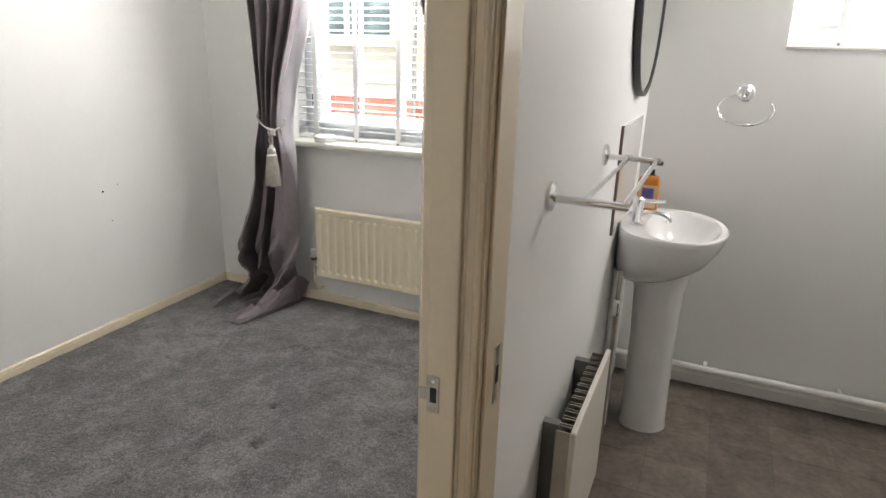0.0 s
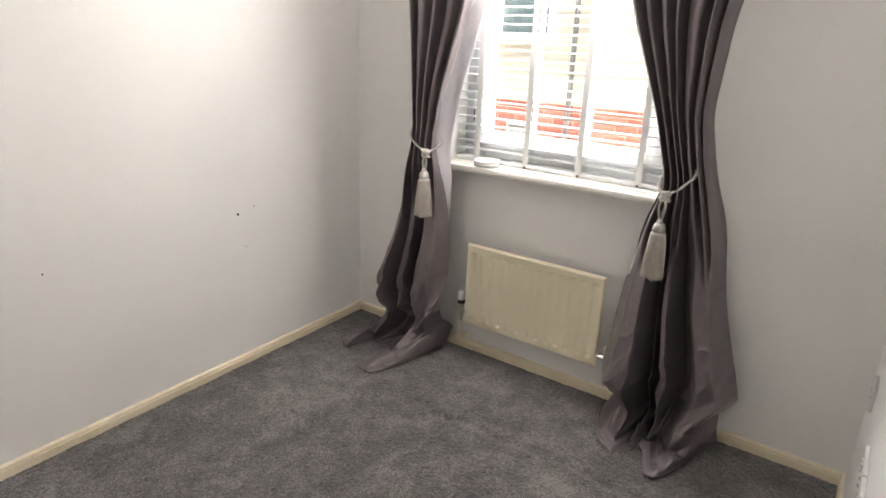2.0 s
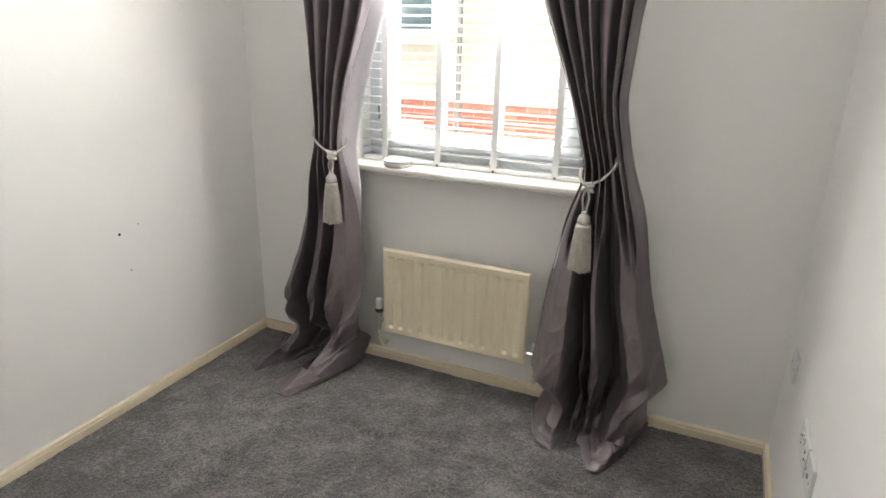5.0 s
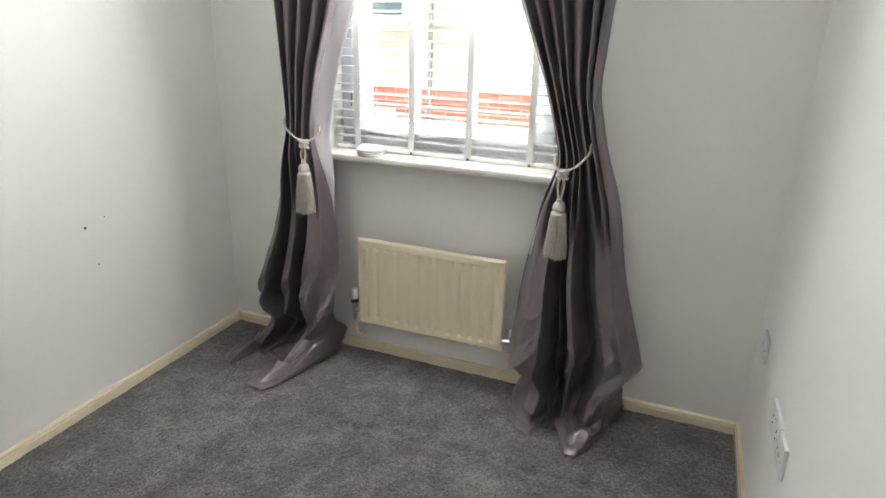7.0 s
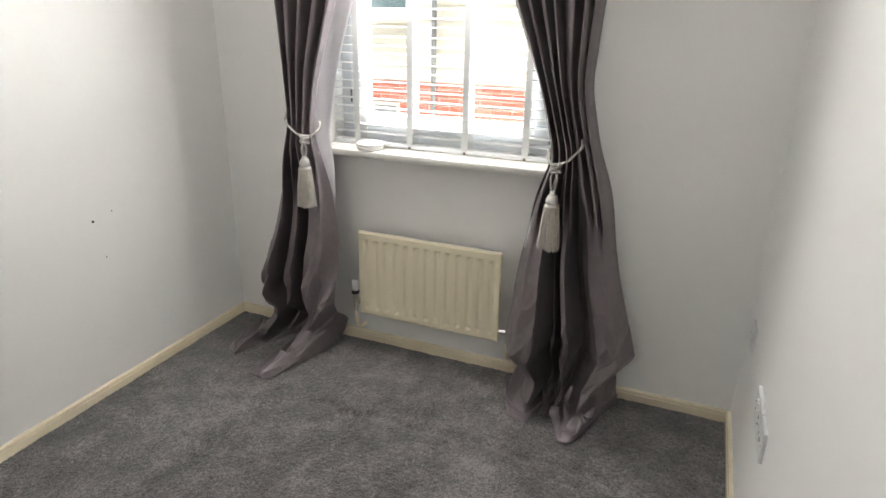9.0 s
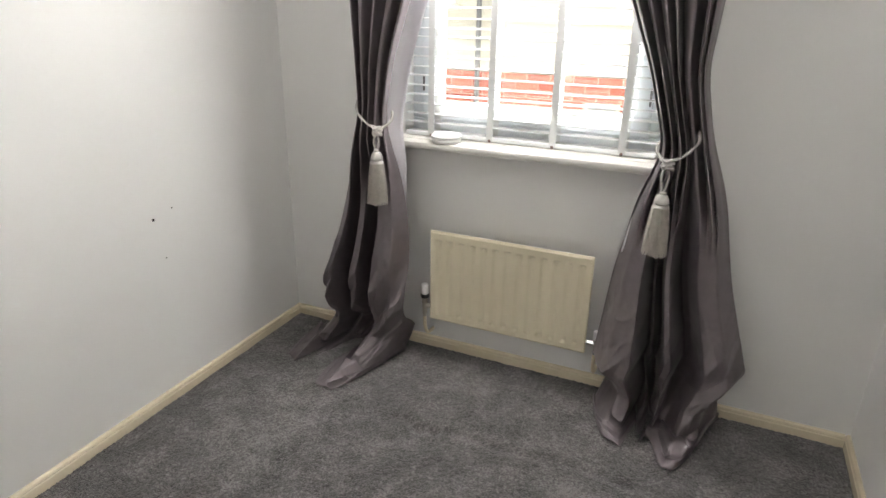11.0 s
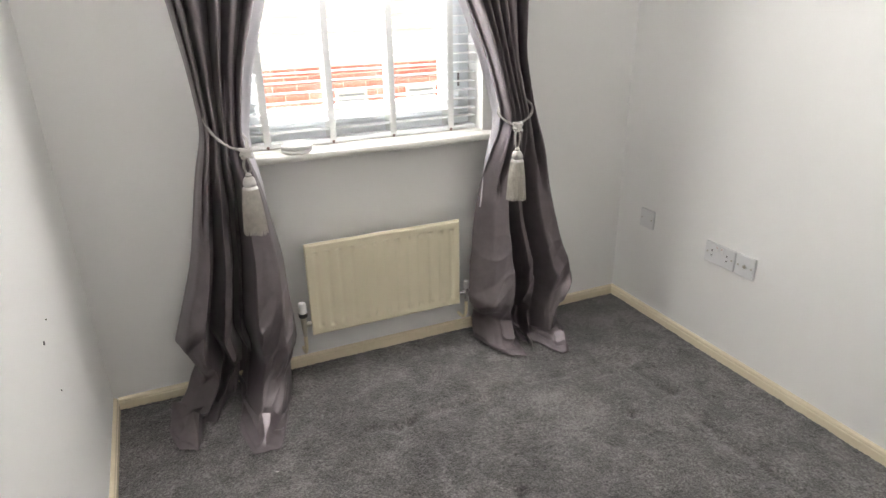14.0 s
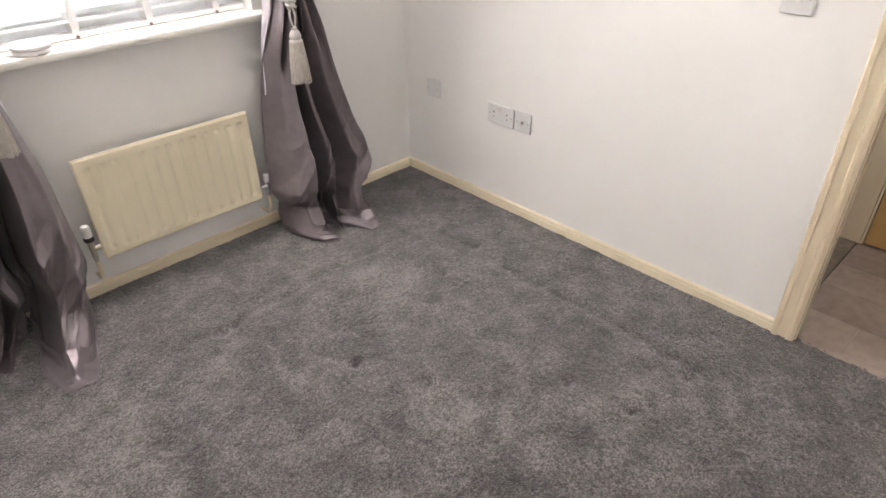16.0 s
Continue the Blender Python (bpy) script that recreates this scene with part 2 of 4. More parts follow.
def rings(rows, n=32, bm=None, cap=True):
    """Rows of closed rings (functions of an angle) joined into a skin."""
    bm = bm or bmesh.new()
    loops = [[bm.verts.new(r(2 * math.pi * i / n)) for i in range(n)] for r in rows]
    for a, b in zip(loops, loops[1:]):
        for i in range(n):
            bm.faces.new((a[i], a[(i + 1) % n], b[(i + 1) % n], b[i]))
    if cap:
        bm.faces.new(loops[0][::-1]), bm.faces.new(loops[-1])
    bmesh.ops.recalc_face_normals(bm, faces=bm.faces)
    return bm


def lathe(profile, centre=(0, 0, 0), axis="z", n=24, bm=None):
    c = Vector(centre)

    def ring(r, h):
        def at(a):
            u, w = r * math.cos(a), r * math.sin(a)
            return c + Vector({"z": (u, w, h), "y": (u, h, w), "x": (h, u, w)}[axis])
        return at
    return rings([ring(max(r, 1e-4), h) for r, h in profile], n, bm)


def tube(pts, r, n=10, bm=None):
    pts = [Vector(p) for p in pts]
    rows = []
    up = Vector((0, 0, 1))
    for i, p in enumerate(pts):
        t = (pts[min(i + 1, len(pts) - 1)] - pts[max(i - 1, 0)]).normalized()
        s = t.cross(up)
        if s.length < 0.05:
            s = t.cross(Vector((0, 1, 0)))
        s.normalize()
        w = s.cross(t)
        rows.append(lambda a, p=p, s=s, w=w: p + s * (r * math.cos(a)) + w * (r * math.sin(a)))
    return rings(rows, n, bm)


def smooth_path(keys, steps=10):
    """Catmull-Rom through the keys."""
    k = [Vector(p) for p in keys]
    k = [2 * k[0] - k[1]] + k + [2 * k[-1] - k[-2]]
    out = []
    for i in range(1, len(k) - 2):
        for s in range(steps):
            t = s / steps
            a, b, c, d = k[i - 1], k[i], k[i + 1], k[i + 2]
            out.append(0.5 * (2 * b + (c - a) * t + (2 * a - 5 * b + 4 * c - d) * t * t + (3 * b - a - 3 * c + d) * t ** 3))
    out.append(k[-2])
    return out


def twisted(keys, r, turns, steps=14):
    """A two-ply cord along the keys."""
    path = smooth_path(keys, steps)
    bm = bmesh.new()
    for ph in (0, math.pi):
        pts = []
        for i, p in enumerate(path):
            t = (path[min(i + 1, len(path) - 1)] - path[max(i - 1, 0)]).normalized()
            s = t.cross(Vector((0.1, 0.2, 1))).normalized()
            w = s.cross(t)
            a = ph + turns * 2 * math.pi * i / (len(path) - 1)
            pts.append(p + (s * math.cos(a) + w * math.sin(a)) * r * 0.75)
        tube(pts, r, 6, bm)
    return bm


def lerp_keys(keys, z, soft=0.05):
    """Value from (z, value) keys, z falling, with rounded corners."""
    zs, vs_ = [-k[0] for k in keys], [k[1] for k in keys]
    return float(np.mean(np.interp([-(z + d * soft) for d in (-1, -0.5, 0, 0.5, 1)], zs, vs_)))


# ---- structure ----
XL, XR, XB = -2.155, 0.118, 0.175      # bedroom side walls, bathroom side of the partition
YW, YB, YO = 2.068, 2.05, 2.33         # window wall: bedroom face, bathroom face, outer face
YS = -0.78                             # bedroom back wall
JY, JB = 0.11, 0.24                    # door reveal, bathroom side of its frame
H = 2.4
XE = 1.24                              # bathroom and landing east wall
WX0, WX1, WZ0, WZ1 = -1.605, -0.625, 0.895, 2.1
BX0, BX1, BZ0, BZ1 = 0.633, 1.19, 1.413, 2.1


def structure(name, bm, mat, label):
    return tagged(part(name, bm, mat), label, name.split("_")[0], kind="structure")


structure("wall_north", boxes(
    (XL - 0.1, YW, -0.1, WX0, YO, H), (WX0, YW, -0.1, WX1, YO, WZ0), (WX0, YW, WZ1, WX1, YO, H),
    (WX1, YW, -0.1, XR + 0.03, YO, H), (XR + 0.03, YB, -0.1, BX0, YO, H), (BX0, YB, -0.1, BX1, YO, BZ0), (BX0, YB, BZ1, BX1, YO, H), (BX1, YB, -0.1, XE + 0.1, YO, H)),
    WALL, "white emulsioned outer wall with two window openings")
XS = XL + 0.07                          # the west wall runs slightly out of square: its south end
structure("wall_west", prism(((XL - 0.1, YW), (XL, YW), (XS, YS), (XS, YS - 0.1), (XL - 0.1, YS - 0.1)), lambda a, b, s: Vector((a, b, s - 0.1)), H + 0.1), WALL, "white emulsioned wall with a few screw holes")
structure("wall_south", boxes((XL, YS - 0.1, -0.1, XR, YS, H)), WALL, "plain white emulsioned wall")
DJ = -0.66                              # hinge side of the bedroom door opening
structure("wall_partition", boxes(
    (XR, JY + 0.03, -0.1, XB, YW, H), (XR, DJ, 2.04, XB, JY + 0.03, H), (XR, -1.7, -0.1, XB, DJ, H)),
    WALL, "thin white partition with a door opening")
structure("wall_bathroom_front", boxes(
    (XB, JY + 0.02, 2.04, 0.96, JB - 0.015, H), (0.961, 0.1605, -0.1, XE, JB - 0.015, H)), WALL, "white wall over the bathroom door opening")
structure("wall_east", boxes((XE, JB - 0.015, -0.1, XE + 0.1, YW, H), (0.965, -1.7, -0.1, XE + 0.1, -0.65, H), (0.965, -0.65, 2.04, XE + 0.1, 0.1295, H),
                             (1.06, -0.65, -0.1, XE + 0.1, 0.16, 2.04)), WALL, "plain white wall with an oak door")
structure("wall_landing_south", boxes((XR, -1.8, -0.1, XE + 0.1, -1.7, H)), WALL, "plain white wall")
structure("ceiling", boxes((XL - 0.1, -1.8, H, XE + 0.1, YO, H + 0.1)), CEIL, "plain white ceiling")

# carpet, a fine sheet with furniture dents
NX, NY = 400, 490
DENTS = ((-1.183, 1.536), (-1.235, 1.52), (-0.22, 1.52), (-0.30, 0.28), (-0.21, 1.28), (-1.00, 1.07), (-0.54, 0.33), (-0.58, 0.53), (-0.44, 1.23), (-0.89, 0.84))
gx, gy = np.meshgrid(np.linspace(XL, XR + 0.012, NX + 1), np.linspace(YS, YW, NY + 1))
rng = np.random.default_rng(4)
gz = rng.uniform(-0.0022, 0.0022, gx.shape)
soft = rng.uniform(-1, 1, (50, 42))
bi, bj = np.linspace(0, 48.99, NY + 1), np.linspace(0, 40.99, NX + 1)
ii, jj = bi.astype(int), bj.astype(int)
fi, fj = (bi - ii)[:, None], (bj - jj)[None, :]
gz += 0.0022 * ((1 - fi) * ((1 - fj) * soft[np.ix_(ii, jj)] + fj * soft[np.ix_(ii, jj + 1)]) + fi * ((1 - fj) * soft[np.ix_(ii + 1, jj)] + fj * soft[np.ix_(ii + 1, jj + 1)]))
for dx, dy in DENTS:
    gz -= 0.022 * np.exp(-((gx - dx) ** 2 + (gy - dy) ** 2) / 0.022 ** 2)
# pressed lines where the edge of a bed base stood
wob = 0.012 * np.sin(gx * 7.0) + 0.008 * np.sin(gx * 17.0 + gy * 9.0)
gz -= 0.007 * np.exp(-((gy - 1.55 - wob) / 0.022) ** 2) * (gx > -1.35) * (gx < -0.2)
gz -= 0.007 * np.exp(-((gx + 0.235 - wob) / 0.022) ** 2) * (gy > 0.25) * (gy < 1.55)
for _ in range(46):
    dx, dy, r = rng.uniform(-1.5, 0.0), rng.uniform(-0.2, 1.6), rng.uniform(0.02, 0.05)
    gz -= rng.uniform(0.003, 0.008) * np.exp(-((gx - dx) ** 2 + 1.6 * (gy - dy) ** 2) / r ** 2)
me = bpy.data.meshes.new("floor_carpet")
idx = np.arange((NX + 1) * (NY + 1)).reshape(NY + 1, NX + 1)
quads = np.stack((idx[:-1, :-1], idx[:-1, 1:], idx[1:, 1:], idx[1:, :-1]), -1).reshape(-1, 4)
me.from_pydata(np.stack((gx, gy, gz + 0.016), -1).reshape(-1, 3).tolist(), [], quads.tolist())
me.materials.append(CARPET)
me.shade_smooth()
tagged(new("floor_carpet", me), "charcoal grey twist-pile carpet with furniture dents", "carpet", kind="structure")
structure("floor_slab", boxes((XL - 0.1, -1.8, -0.2, XE + 0.1, YO, -0.03)), MORTAR, "concrete floor slab")

SK = ((0, 0), (0.016, 0), (0.016, 0.036), (0.0130, 0.038), (0.0130, 0.040), (0.0145, 0.042), (0.012, 0.049), (0.005, 0.052), (0, 0.052))


def skirting(name, p, q, inward, mat=CREAM, label="cream gloss-painted skirting board with a grooved top", scale=1.0):
    p, q, inward = Vector(p), Vector(q), Vector(inward)
    d = (q - p).normalized()
    bm_ = prism([(a, b * scale) for a, b in SK], lambda a, b, s: p + d * s + inward * a + Vector((0, 0, b + 0.009)), (q - p).length)
    return tagged(part(name, bm_, mat), label, "skirting", kind="structure")


skirting("baseboard_west", (XS, YS, 0), (XL, YW, 0), (1, 0, 0))
skirting("baseboard_north", (XL + 0.016, YW, 0), (XR - 0.016, YW, 0), (0, -1, 0))
skirting("baseboard_east", (XR, JY + 0.065, 0), (XR, YW, 0), (-1, 0, 0))
skirting("baseboard_south", (XL + 0.016, YS, 0), (XR, YS, 0), (0, 1, 0))
skirting("baseboard_bathroom", (XB, YB, 0), (XE, YB, 0), (0, -1, 0), SILL, "white painted skirting board", 1.25)

# door frames: linings, stops, architraves, strike plates
AR = ((0, 0), (0.062, 0), (0.062, 0.008), (0.056, 0.015), (0.046, 0.015), (0.043, 0.012), (0.022, 0.010), (0.018, 0.0125), (0.010, 0.0125), (0.004, 0.010), (0, 0.007))


def door_frame_bedroom():
    o = empty("door_frame_bedroom", (XR, JY, 0), label="cream gloss-painted door lining with moulded architrave", category="door frame", kind="structure")
    part("lining", boxes((XR - 0.001, JY, 0, 0.1635, JY + 0.03, 2.04), bevel=0.002), GLOSS, o)
    part("lining", boxes((XR - 0.001, DJ, 0, 0.160, DJ + 0.025, 2.04), bevel=0.002), GLOSS, o)
    part("lining", boxes((XR - 0.001, DJ + 0.025, 2.012, 0.160, JY, 2.04), bevel=0.002), GLOSS, o)
    # architrave on the bedroom side
    part("architrave", prism(AR, lambda a, b, s: Vector((XR - b * 1.7, JY + 0.004 + a * 1.2, s)), 2.1), GLOSS, o)
    part("architrave", prism(AR, lambda a, b, s: Vector((XR - b, DJ + 0.02 - a, s)), 2.1), GLOSS, o)
    part("architrave", prism(AR, lambda a, b, s: Vector((XR - b, DJ - 0.04 + s, 2.03 + a)), JY - DJ + 0.1), GLOSS, o)
    s = part("strike_plate", boxes((0.103 + 0.016, JY - 0.0025, 0.862, 0.103 + 0.036, JY, 0.922), bevel=0.001), STEEL, o, "worn steel strike plate")
    part("strike_hole", boxes((0.125, JY - 0.0035, 0.88, 0.135, JY - 0.0024, 0.904)), HOLE_SHADE, s)
    part("lip", boxes((0.106, JY - 0.004, 0.882, 0.120, JY - 0.0015, 0.904), bevel=0.001), STEEL, s)
    for z in (0.869, 0.915):
        part("screw", lathe([(0.0035, 0), (0.003, -0.0012)], (0.130, JY - 0.0024, z), "y", 10), CHROME, s)
    return o


door_frame_bedroom()


def door_frame_bathroom():
    o = empty("door_frame_bathroom", (0.2, JB, 0), label="cream gloss-painted bathroom door lining with architrave", category="door frame", kind="structure")
    part("lining", boxes((0.1765, JY + 0.02, 0, 0.192, JB, 2.04), bevel=0.002), GLOSS, o)
    part("lining", boxes((0.94, 0.161, 0, 0.96, JB + 0.02, 2.04), bevel=0.002), GLOSS, o)
    part("lining", boxes((0.192, JY + 0.02, 2.012, 0.935, JB, 2.04), bevel=0.002), GLOSS, o)
    part("door_stop", boxes((0.192, 0.145, 0, 0.198, 0.18, 2.01), bevel=0.002), GLOSS, o)
    part("architrave", prism([(a * 0.46, b) for a, b in AR], lambda a, b, s: Vector((0.1895 - a, JY + 0.018 - b * 0.6, s)), 2.1), GLOSS, o)
    s = part("strike_plate", boxes((0.192, 0.195, 0.845, 0.1945, 0.215, 0.945), bevel=0.001), STEEL, o, "dull steel strike plate")
    part("strike_hole", boxes((0.1944, 0.199, 0.88, 0.1954, 0.211, 0.91)), HOLE_SHADE, s)
    return o


door_frame_bathroom()
tagged(part("threshold", prism(((0, 0), (0.045, 0), (0.038, 0.007), (0.007, 0.007)), lambda a, b, s: Vector((XR - 0.001 + a, DJ + 0.025 + s, b + 0.009)), JY - DJ - 0.025), LAMINATE),
       "pale wood threshold strip between carpet and laminate", "threshold", kind="structure")


def oak_door():
    o = empty("door_landing", (1.0, -0.35, 0), label="closed flush oak veneer door on the landing", category="door", kind="structure")
    part("leaf", boxes((0.945, -0.62, 0.006, 0.985, 0.148, 2.0), bevel=0.002), OAK, o)
    for y0, y1 in ((-0.65, -0.622), (0.150, 0.160)):
        part("lining", boxes((0.943, y0, 0, 1.055, y1, 2.035)), GLOSS, o)
    part("architrave", prism(AR, lambda a, b, s: Vector((0.965 - b, -0.63 - a, s)), 2.1), GLOSS, o)


oak_door()


# ---- bedroom window ----
def bedroom_window():
    o = empty("window_1", (-1.115, 2.2, 0.9), label="white plastic top-hung casement window", category="window", kind="structure")
    y0, y1 = 2.195, 2.265

    def surround(name, x0, x1, z0, z1, w, ya, yb, bev):
        for b in ((x0, ya, z0, x1, yb, z0 + w), (x0, ya, z1 - w, x1, yb, z1), (x0, ya, z0 + w, x0 + w, yb, z1 - w), (x1 - w, ya, z0 + w, x1, yb, z1 - w)):
            part(name, boxes(b, bevel=bev), PVC, o)
    surround("window_frame", WX0, WX1, WZ0 + 0.02, WZ1, 0.055, y0, y1, 0.006)
    surround("sash", WX0 + 0.05, WX1 - 0.05, WZ0 + 0.072, WZ1 - 0.055, 0.07, y0 - 0.018, y1 - 0.01, 0.008)
    g = part("pane", boxes((WX0 + 0.118, y0 + 0.02, WZ0 + 0.14, WX1 - 0.118, y0 + 0.03, WZ1 - 0.12)), GLASS, o)
    g.visible_shadow = False
    h = part("handle", boxes((-1.17, 2.155, 1.00, -1.05, 2.172, 1.018), bevel=0.005), PVC, o, "white window handle")
    part("handle_base", boxes((-1.13, 2.165, 0.992, -1.09, 2.178, 1.026), bevel=0.004), PVC, h)
    for x in (WX0 + 0.055, WX1 - 0.062):
        part("friction_stay", boxes((x, 2.172, 1.08, x + 0.007, 2.177, 1.14)), GREY, o)


bedroom_window()
sill_bm = boxes((WX0 - 0.035, 1.996, 0.884, WX1 + 0.035, YW - 0.001, 0.912), bevel=0.009)
box(sill_bm, WX0 + 0.001, YW - 0.006, 0.8955, WX1 - 0.001, 2.194, 0.9125)
tagged(part("window_sill", sill_bm, SILL, smooth=True), "white gloss window sill with a rounded nose", "window sill", kind="structure")


def venetian_blind(x0, x1, ztop, zbot, y, pitch, tilt, tapes, mat, label):
    o = empty("venetian_blind", ((x0 + x1) / 2, y, zbot), label=label, category="blind")
    bm_ = bmesh.new()
    n, w = 6, 0.046
    for k in range(n + 1):
        a = (k / n - 0.5) * w
        z = 0.0022 * (1 - (2 * k / n - 1) ** 2)
        for x in (x0, x1):
            for dz in (-0.0014, 0.0014):
                bm_.verts.new((x, a * math.cos(tilt), a * math.sin(tilt) + z + dz))
    bm_.verts.ensure_lookup_table()
    V = bm_.verts
    for k in range(n):
        i, j = 4 * k, 4 * (k + 1)
        for f in ((V[i], V[i + 2], V[j + 2], V[j]), (V[i + 1], V[j + 1], V[j + 3], V[i + 3]), (V[i], V[j], V[j + 1], V[i + 1]), (V[i + 2], V[i + 3], V[j + 3], V[j + 2])):
            bm_.faces.new(f)
    bm_.faces.new((V[0], V[1], V[3], V[2])), bm_.faces.new((V[4 * n], V[4 * n + 2], V[4 * n + 3], V[4 * n + 1]))
    bmesh.ops.recalc_face_normals(bm_, faces=bm_.faces)
    first = part("slat", bm_, mat, o)
    z = zbot + 0.05
    first.location = (0, 0, 0)
    me = first.data
    rows = int((ztop - 0.05 - z) / pitch)
    for r in range(rows):
        s = first if r == 0 else new("slat", me)
        s.parent = o
        s.matrix_parent_inverse = Matrix()
        s.matrix_world = pose(0, y, z + r * pitch + 0.0015 * random.uniform(-1, 1), 0.8 * random.uniform(-1, 1), 0.12 * random.uniform(-1, 1), 0)
    part("bottom_rail", boxes((x0, y - 0.026, zbot, x1, y + 0.026, zbot + 0.018), bevel=0.004), mat, o)
    part("head_rail", boxes((x0, y - 0.03, ztop - 0.05, x1, y + 0.03, ztop), bevel=0.003), mat, o)
    for x in tapes:
        t = part("ladder_tape", boxes((x - 0.0125, y - 0.031, zbot + 0.004, x + 0.0125, y - 0.0295, ztop - 0.05), (x - 0.0125, y + 0.0295, zbot + 0.004, x + 0.0125, y + 0.031, ztop - 0.05)), TAPE, o, "white fabric ladder tape")
        part("rail_plug", lathe([(0.006, 0), (0.006, -0.004), (0.003, -0.006)], (x, y - 0.028, zbot + 0.006), "y", 10), EDGE, t)
    return o


venetian_blind(WX0 + 0.012, WX1 - 0.012, 2.095, 0.915, 2.135, 0.0350, radians(-1), (-1.48, -1.237, -0.996, -0.75), SLAT, "white wooden venetian blind with open slats and fabric tapes")


# ---- radiators ----
def radiator(x0, x1, z0, z1, flutes):
    """Single panel seen from the front: pressed vertical channels in a flat skin."""
    o = empty("radiator", ((x0 + x1) / 2, 2.0, z0), label="cream enamelled panel radiator with pressed vertical flutes", category="radiator")
    yf, yb = 1.970, 1.990
    nx, nz = flutes * 12 + 8, 110
    bm_ = bmesh.new()
    pitch = (x1 - x0 - 0.03) / flutes
    grid = []
    for j in range(nz + 1):
        z = z0 + (z1 - z0) * j / nz
        row = []
        for i in range(nx + 1):
            x = x0 + (x1 - x0) * i / nx
            ph = ((x - x0 - 0.015) / pitch) % 1.0
            inside = x0 + 0.015 < x < x1 - 0.015
            c = math.exp(-abs((ph - 0.5) / 0.20) ** 3) if inside else 0
            zt = min(max((z - z0 - 0.022) / 0.018, 0), 1) * min(max((z1 - 0.030 - z) / 0.008, 0), 1)
            ends = 0.0042 + 0.0055 * math.exp(-((z - z0 - 0.034) / 0.012) ** 2) + 0.0055 * math.exp(-((z1 - 0.038 - z) / 0.008) ** 2)
            edge = min(min(x - x0, x1 - x), min(z - z0, z1 - z))
            y = yf + ends * c * zt * zt * (3 - 2 * zt) + (0.006 * (1 - edge / 0.006) ** 2 if edge < 0.006 else 0)
            row.append(bm_.verts.new((x, y, z)))
        grid.append(row)
    for j in range(nz):
        for i in range(nx):
            bm_.faces.new((grid[j][i], grid[j][i + 1], grid[j + 1][i + 1], grid[j + 1][i]))
    part("front_panel", bm_, RAD, o, smooth=True)
    part("body", boxes((x0 + 0.001, yf + 0.0105, z0 + 0.001, x1 - 0.001, yb, z1 - 0.001), bevel=0.003), RAD, o)
    part("top_seam", boxes((x0, yf + 0.004, z1 - 0.004, x1, yf + 0.010, z1 + 0.003), bevel=0.002), RAD, o)
    for x in (x0 + 0.12, x1 - 0.12):
        part("wall_bracket", boxes((x - 0.015, yb, z0 + 0.06, x + 0.015, YW, z0 + 0.30)), RAD, o)
    v = part("thermostatic_valve", lathe([(0.009, -0.075), (0.011, -0.02), (0.011, 0.0), (0.013, 0.002), (0.013, 0.012)], (x0 - 0.028, 1.985, z0 + 0.085), "z", 16), STEEL, o, "tarnished metal valve body")
    part("valve_cap", lathe([(0.013, 0.014), (0.0155, 0.018), (0.0155, 0.055), (0.012, 0.060)], (x0 - 0.028, 1.985, z0 + 0.085), "z", 18), PLASTIC, v, "white plastic cap", smooth=True)
    part("collar", lathe([(0.0165, 0.0), (0.0175, 0.004), (0.0175, 0.014), (0.014, 0.017)], (x0 - 0.028, 1.985, z0 + 0.085), "z", 18), BLACK, v, "black collar", smooth=True)
    part("pipe", tube([(x0 - 0.028, 1.985, z0 + 0.02), (x0 - 0.028, 1.985, z0 - 0.0)], 0.0075), STEEL, v)
    part("valve_tail", tube([(x0 - 0.028, 1.985, z0 + 0.05), (x0 + 0.01, 1.985, z0 + 0.05)], 0.010), STEEL, v)
    w = part("lockshield_valve", lathe([(0.008, -0.05), (0.010, 0.0), (0.010, 0.012)], (x1 + 0.035, 1.985, z0 + 0.05), "z", 16), CHROME, o)
    part("valve_cap", lathe([(0.010, 0.012), (0.011, 0.016), (0.010, 0.045), (0.006, 0.048)], (x1 + 0.035, 1.985, z0 + 0.05), "z", 16), PLASTIC, w, "white plastic cap", smooth=True)
    part("valve_tail", tube([(x1 + 0.035, 1.985, z0 + 0.045), (x1 - 0.01, 1.985, z0 + 0.045)], 0.009), CHROME, w)
    for x, zz in ((x0 - 0.028, z0 + 0.01), (x1 + 0.035, z0 + 0.0)):
        part("tail_pipe", tube(smooth_path([(x, 1.985, zz), (x, 1.99, zz - 0.06), (x, 2.02, 0.10), (x, YW + 0.01, 0.095)], 6), 0.0075), RAD, o)


radiator(-1.416, -0.777, 0.193, 0.575, 13)


# ---- curtains ----
class Facets:
    """Crumpled stiff cloth: random heights on a skewed lattice, joined by flat triangles."""

    def __init__(self, seed, su, sz, skew):
        self.r, self.su, self.sz, self.skew = np.random.default_rng(seed).uniform(-1, 1, (64, 64)), su, sz, skew

    def __call__(self, u, z):
        a, b = u / self.su + self.skew * z / self.sz + 20, z / self.sz + 20 + 0.25 * math.sin(u * 9)
        i, j = int(a), int(b)
        p, q = a - i, b - j
        h = lambda m, n: self.r[m % 64, n % 64]
        if p > q:
            return h(i, j) + p * (h(i + 1, j) - h(i, j)) + q * (h(i + 1, j + 1) - h(i + 1, j))
        return h(i, j) + q * (h(i, j + 1) - h(i, j)) + p * (h(i + 1, j + 1) - h(i, j + 1))


def step(a, b, x):
    t = min(max((x - a) / (b - a), 0), 1)
    return t * t * (3 - 2 * t)


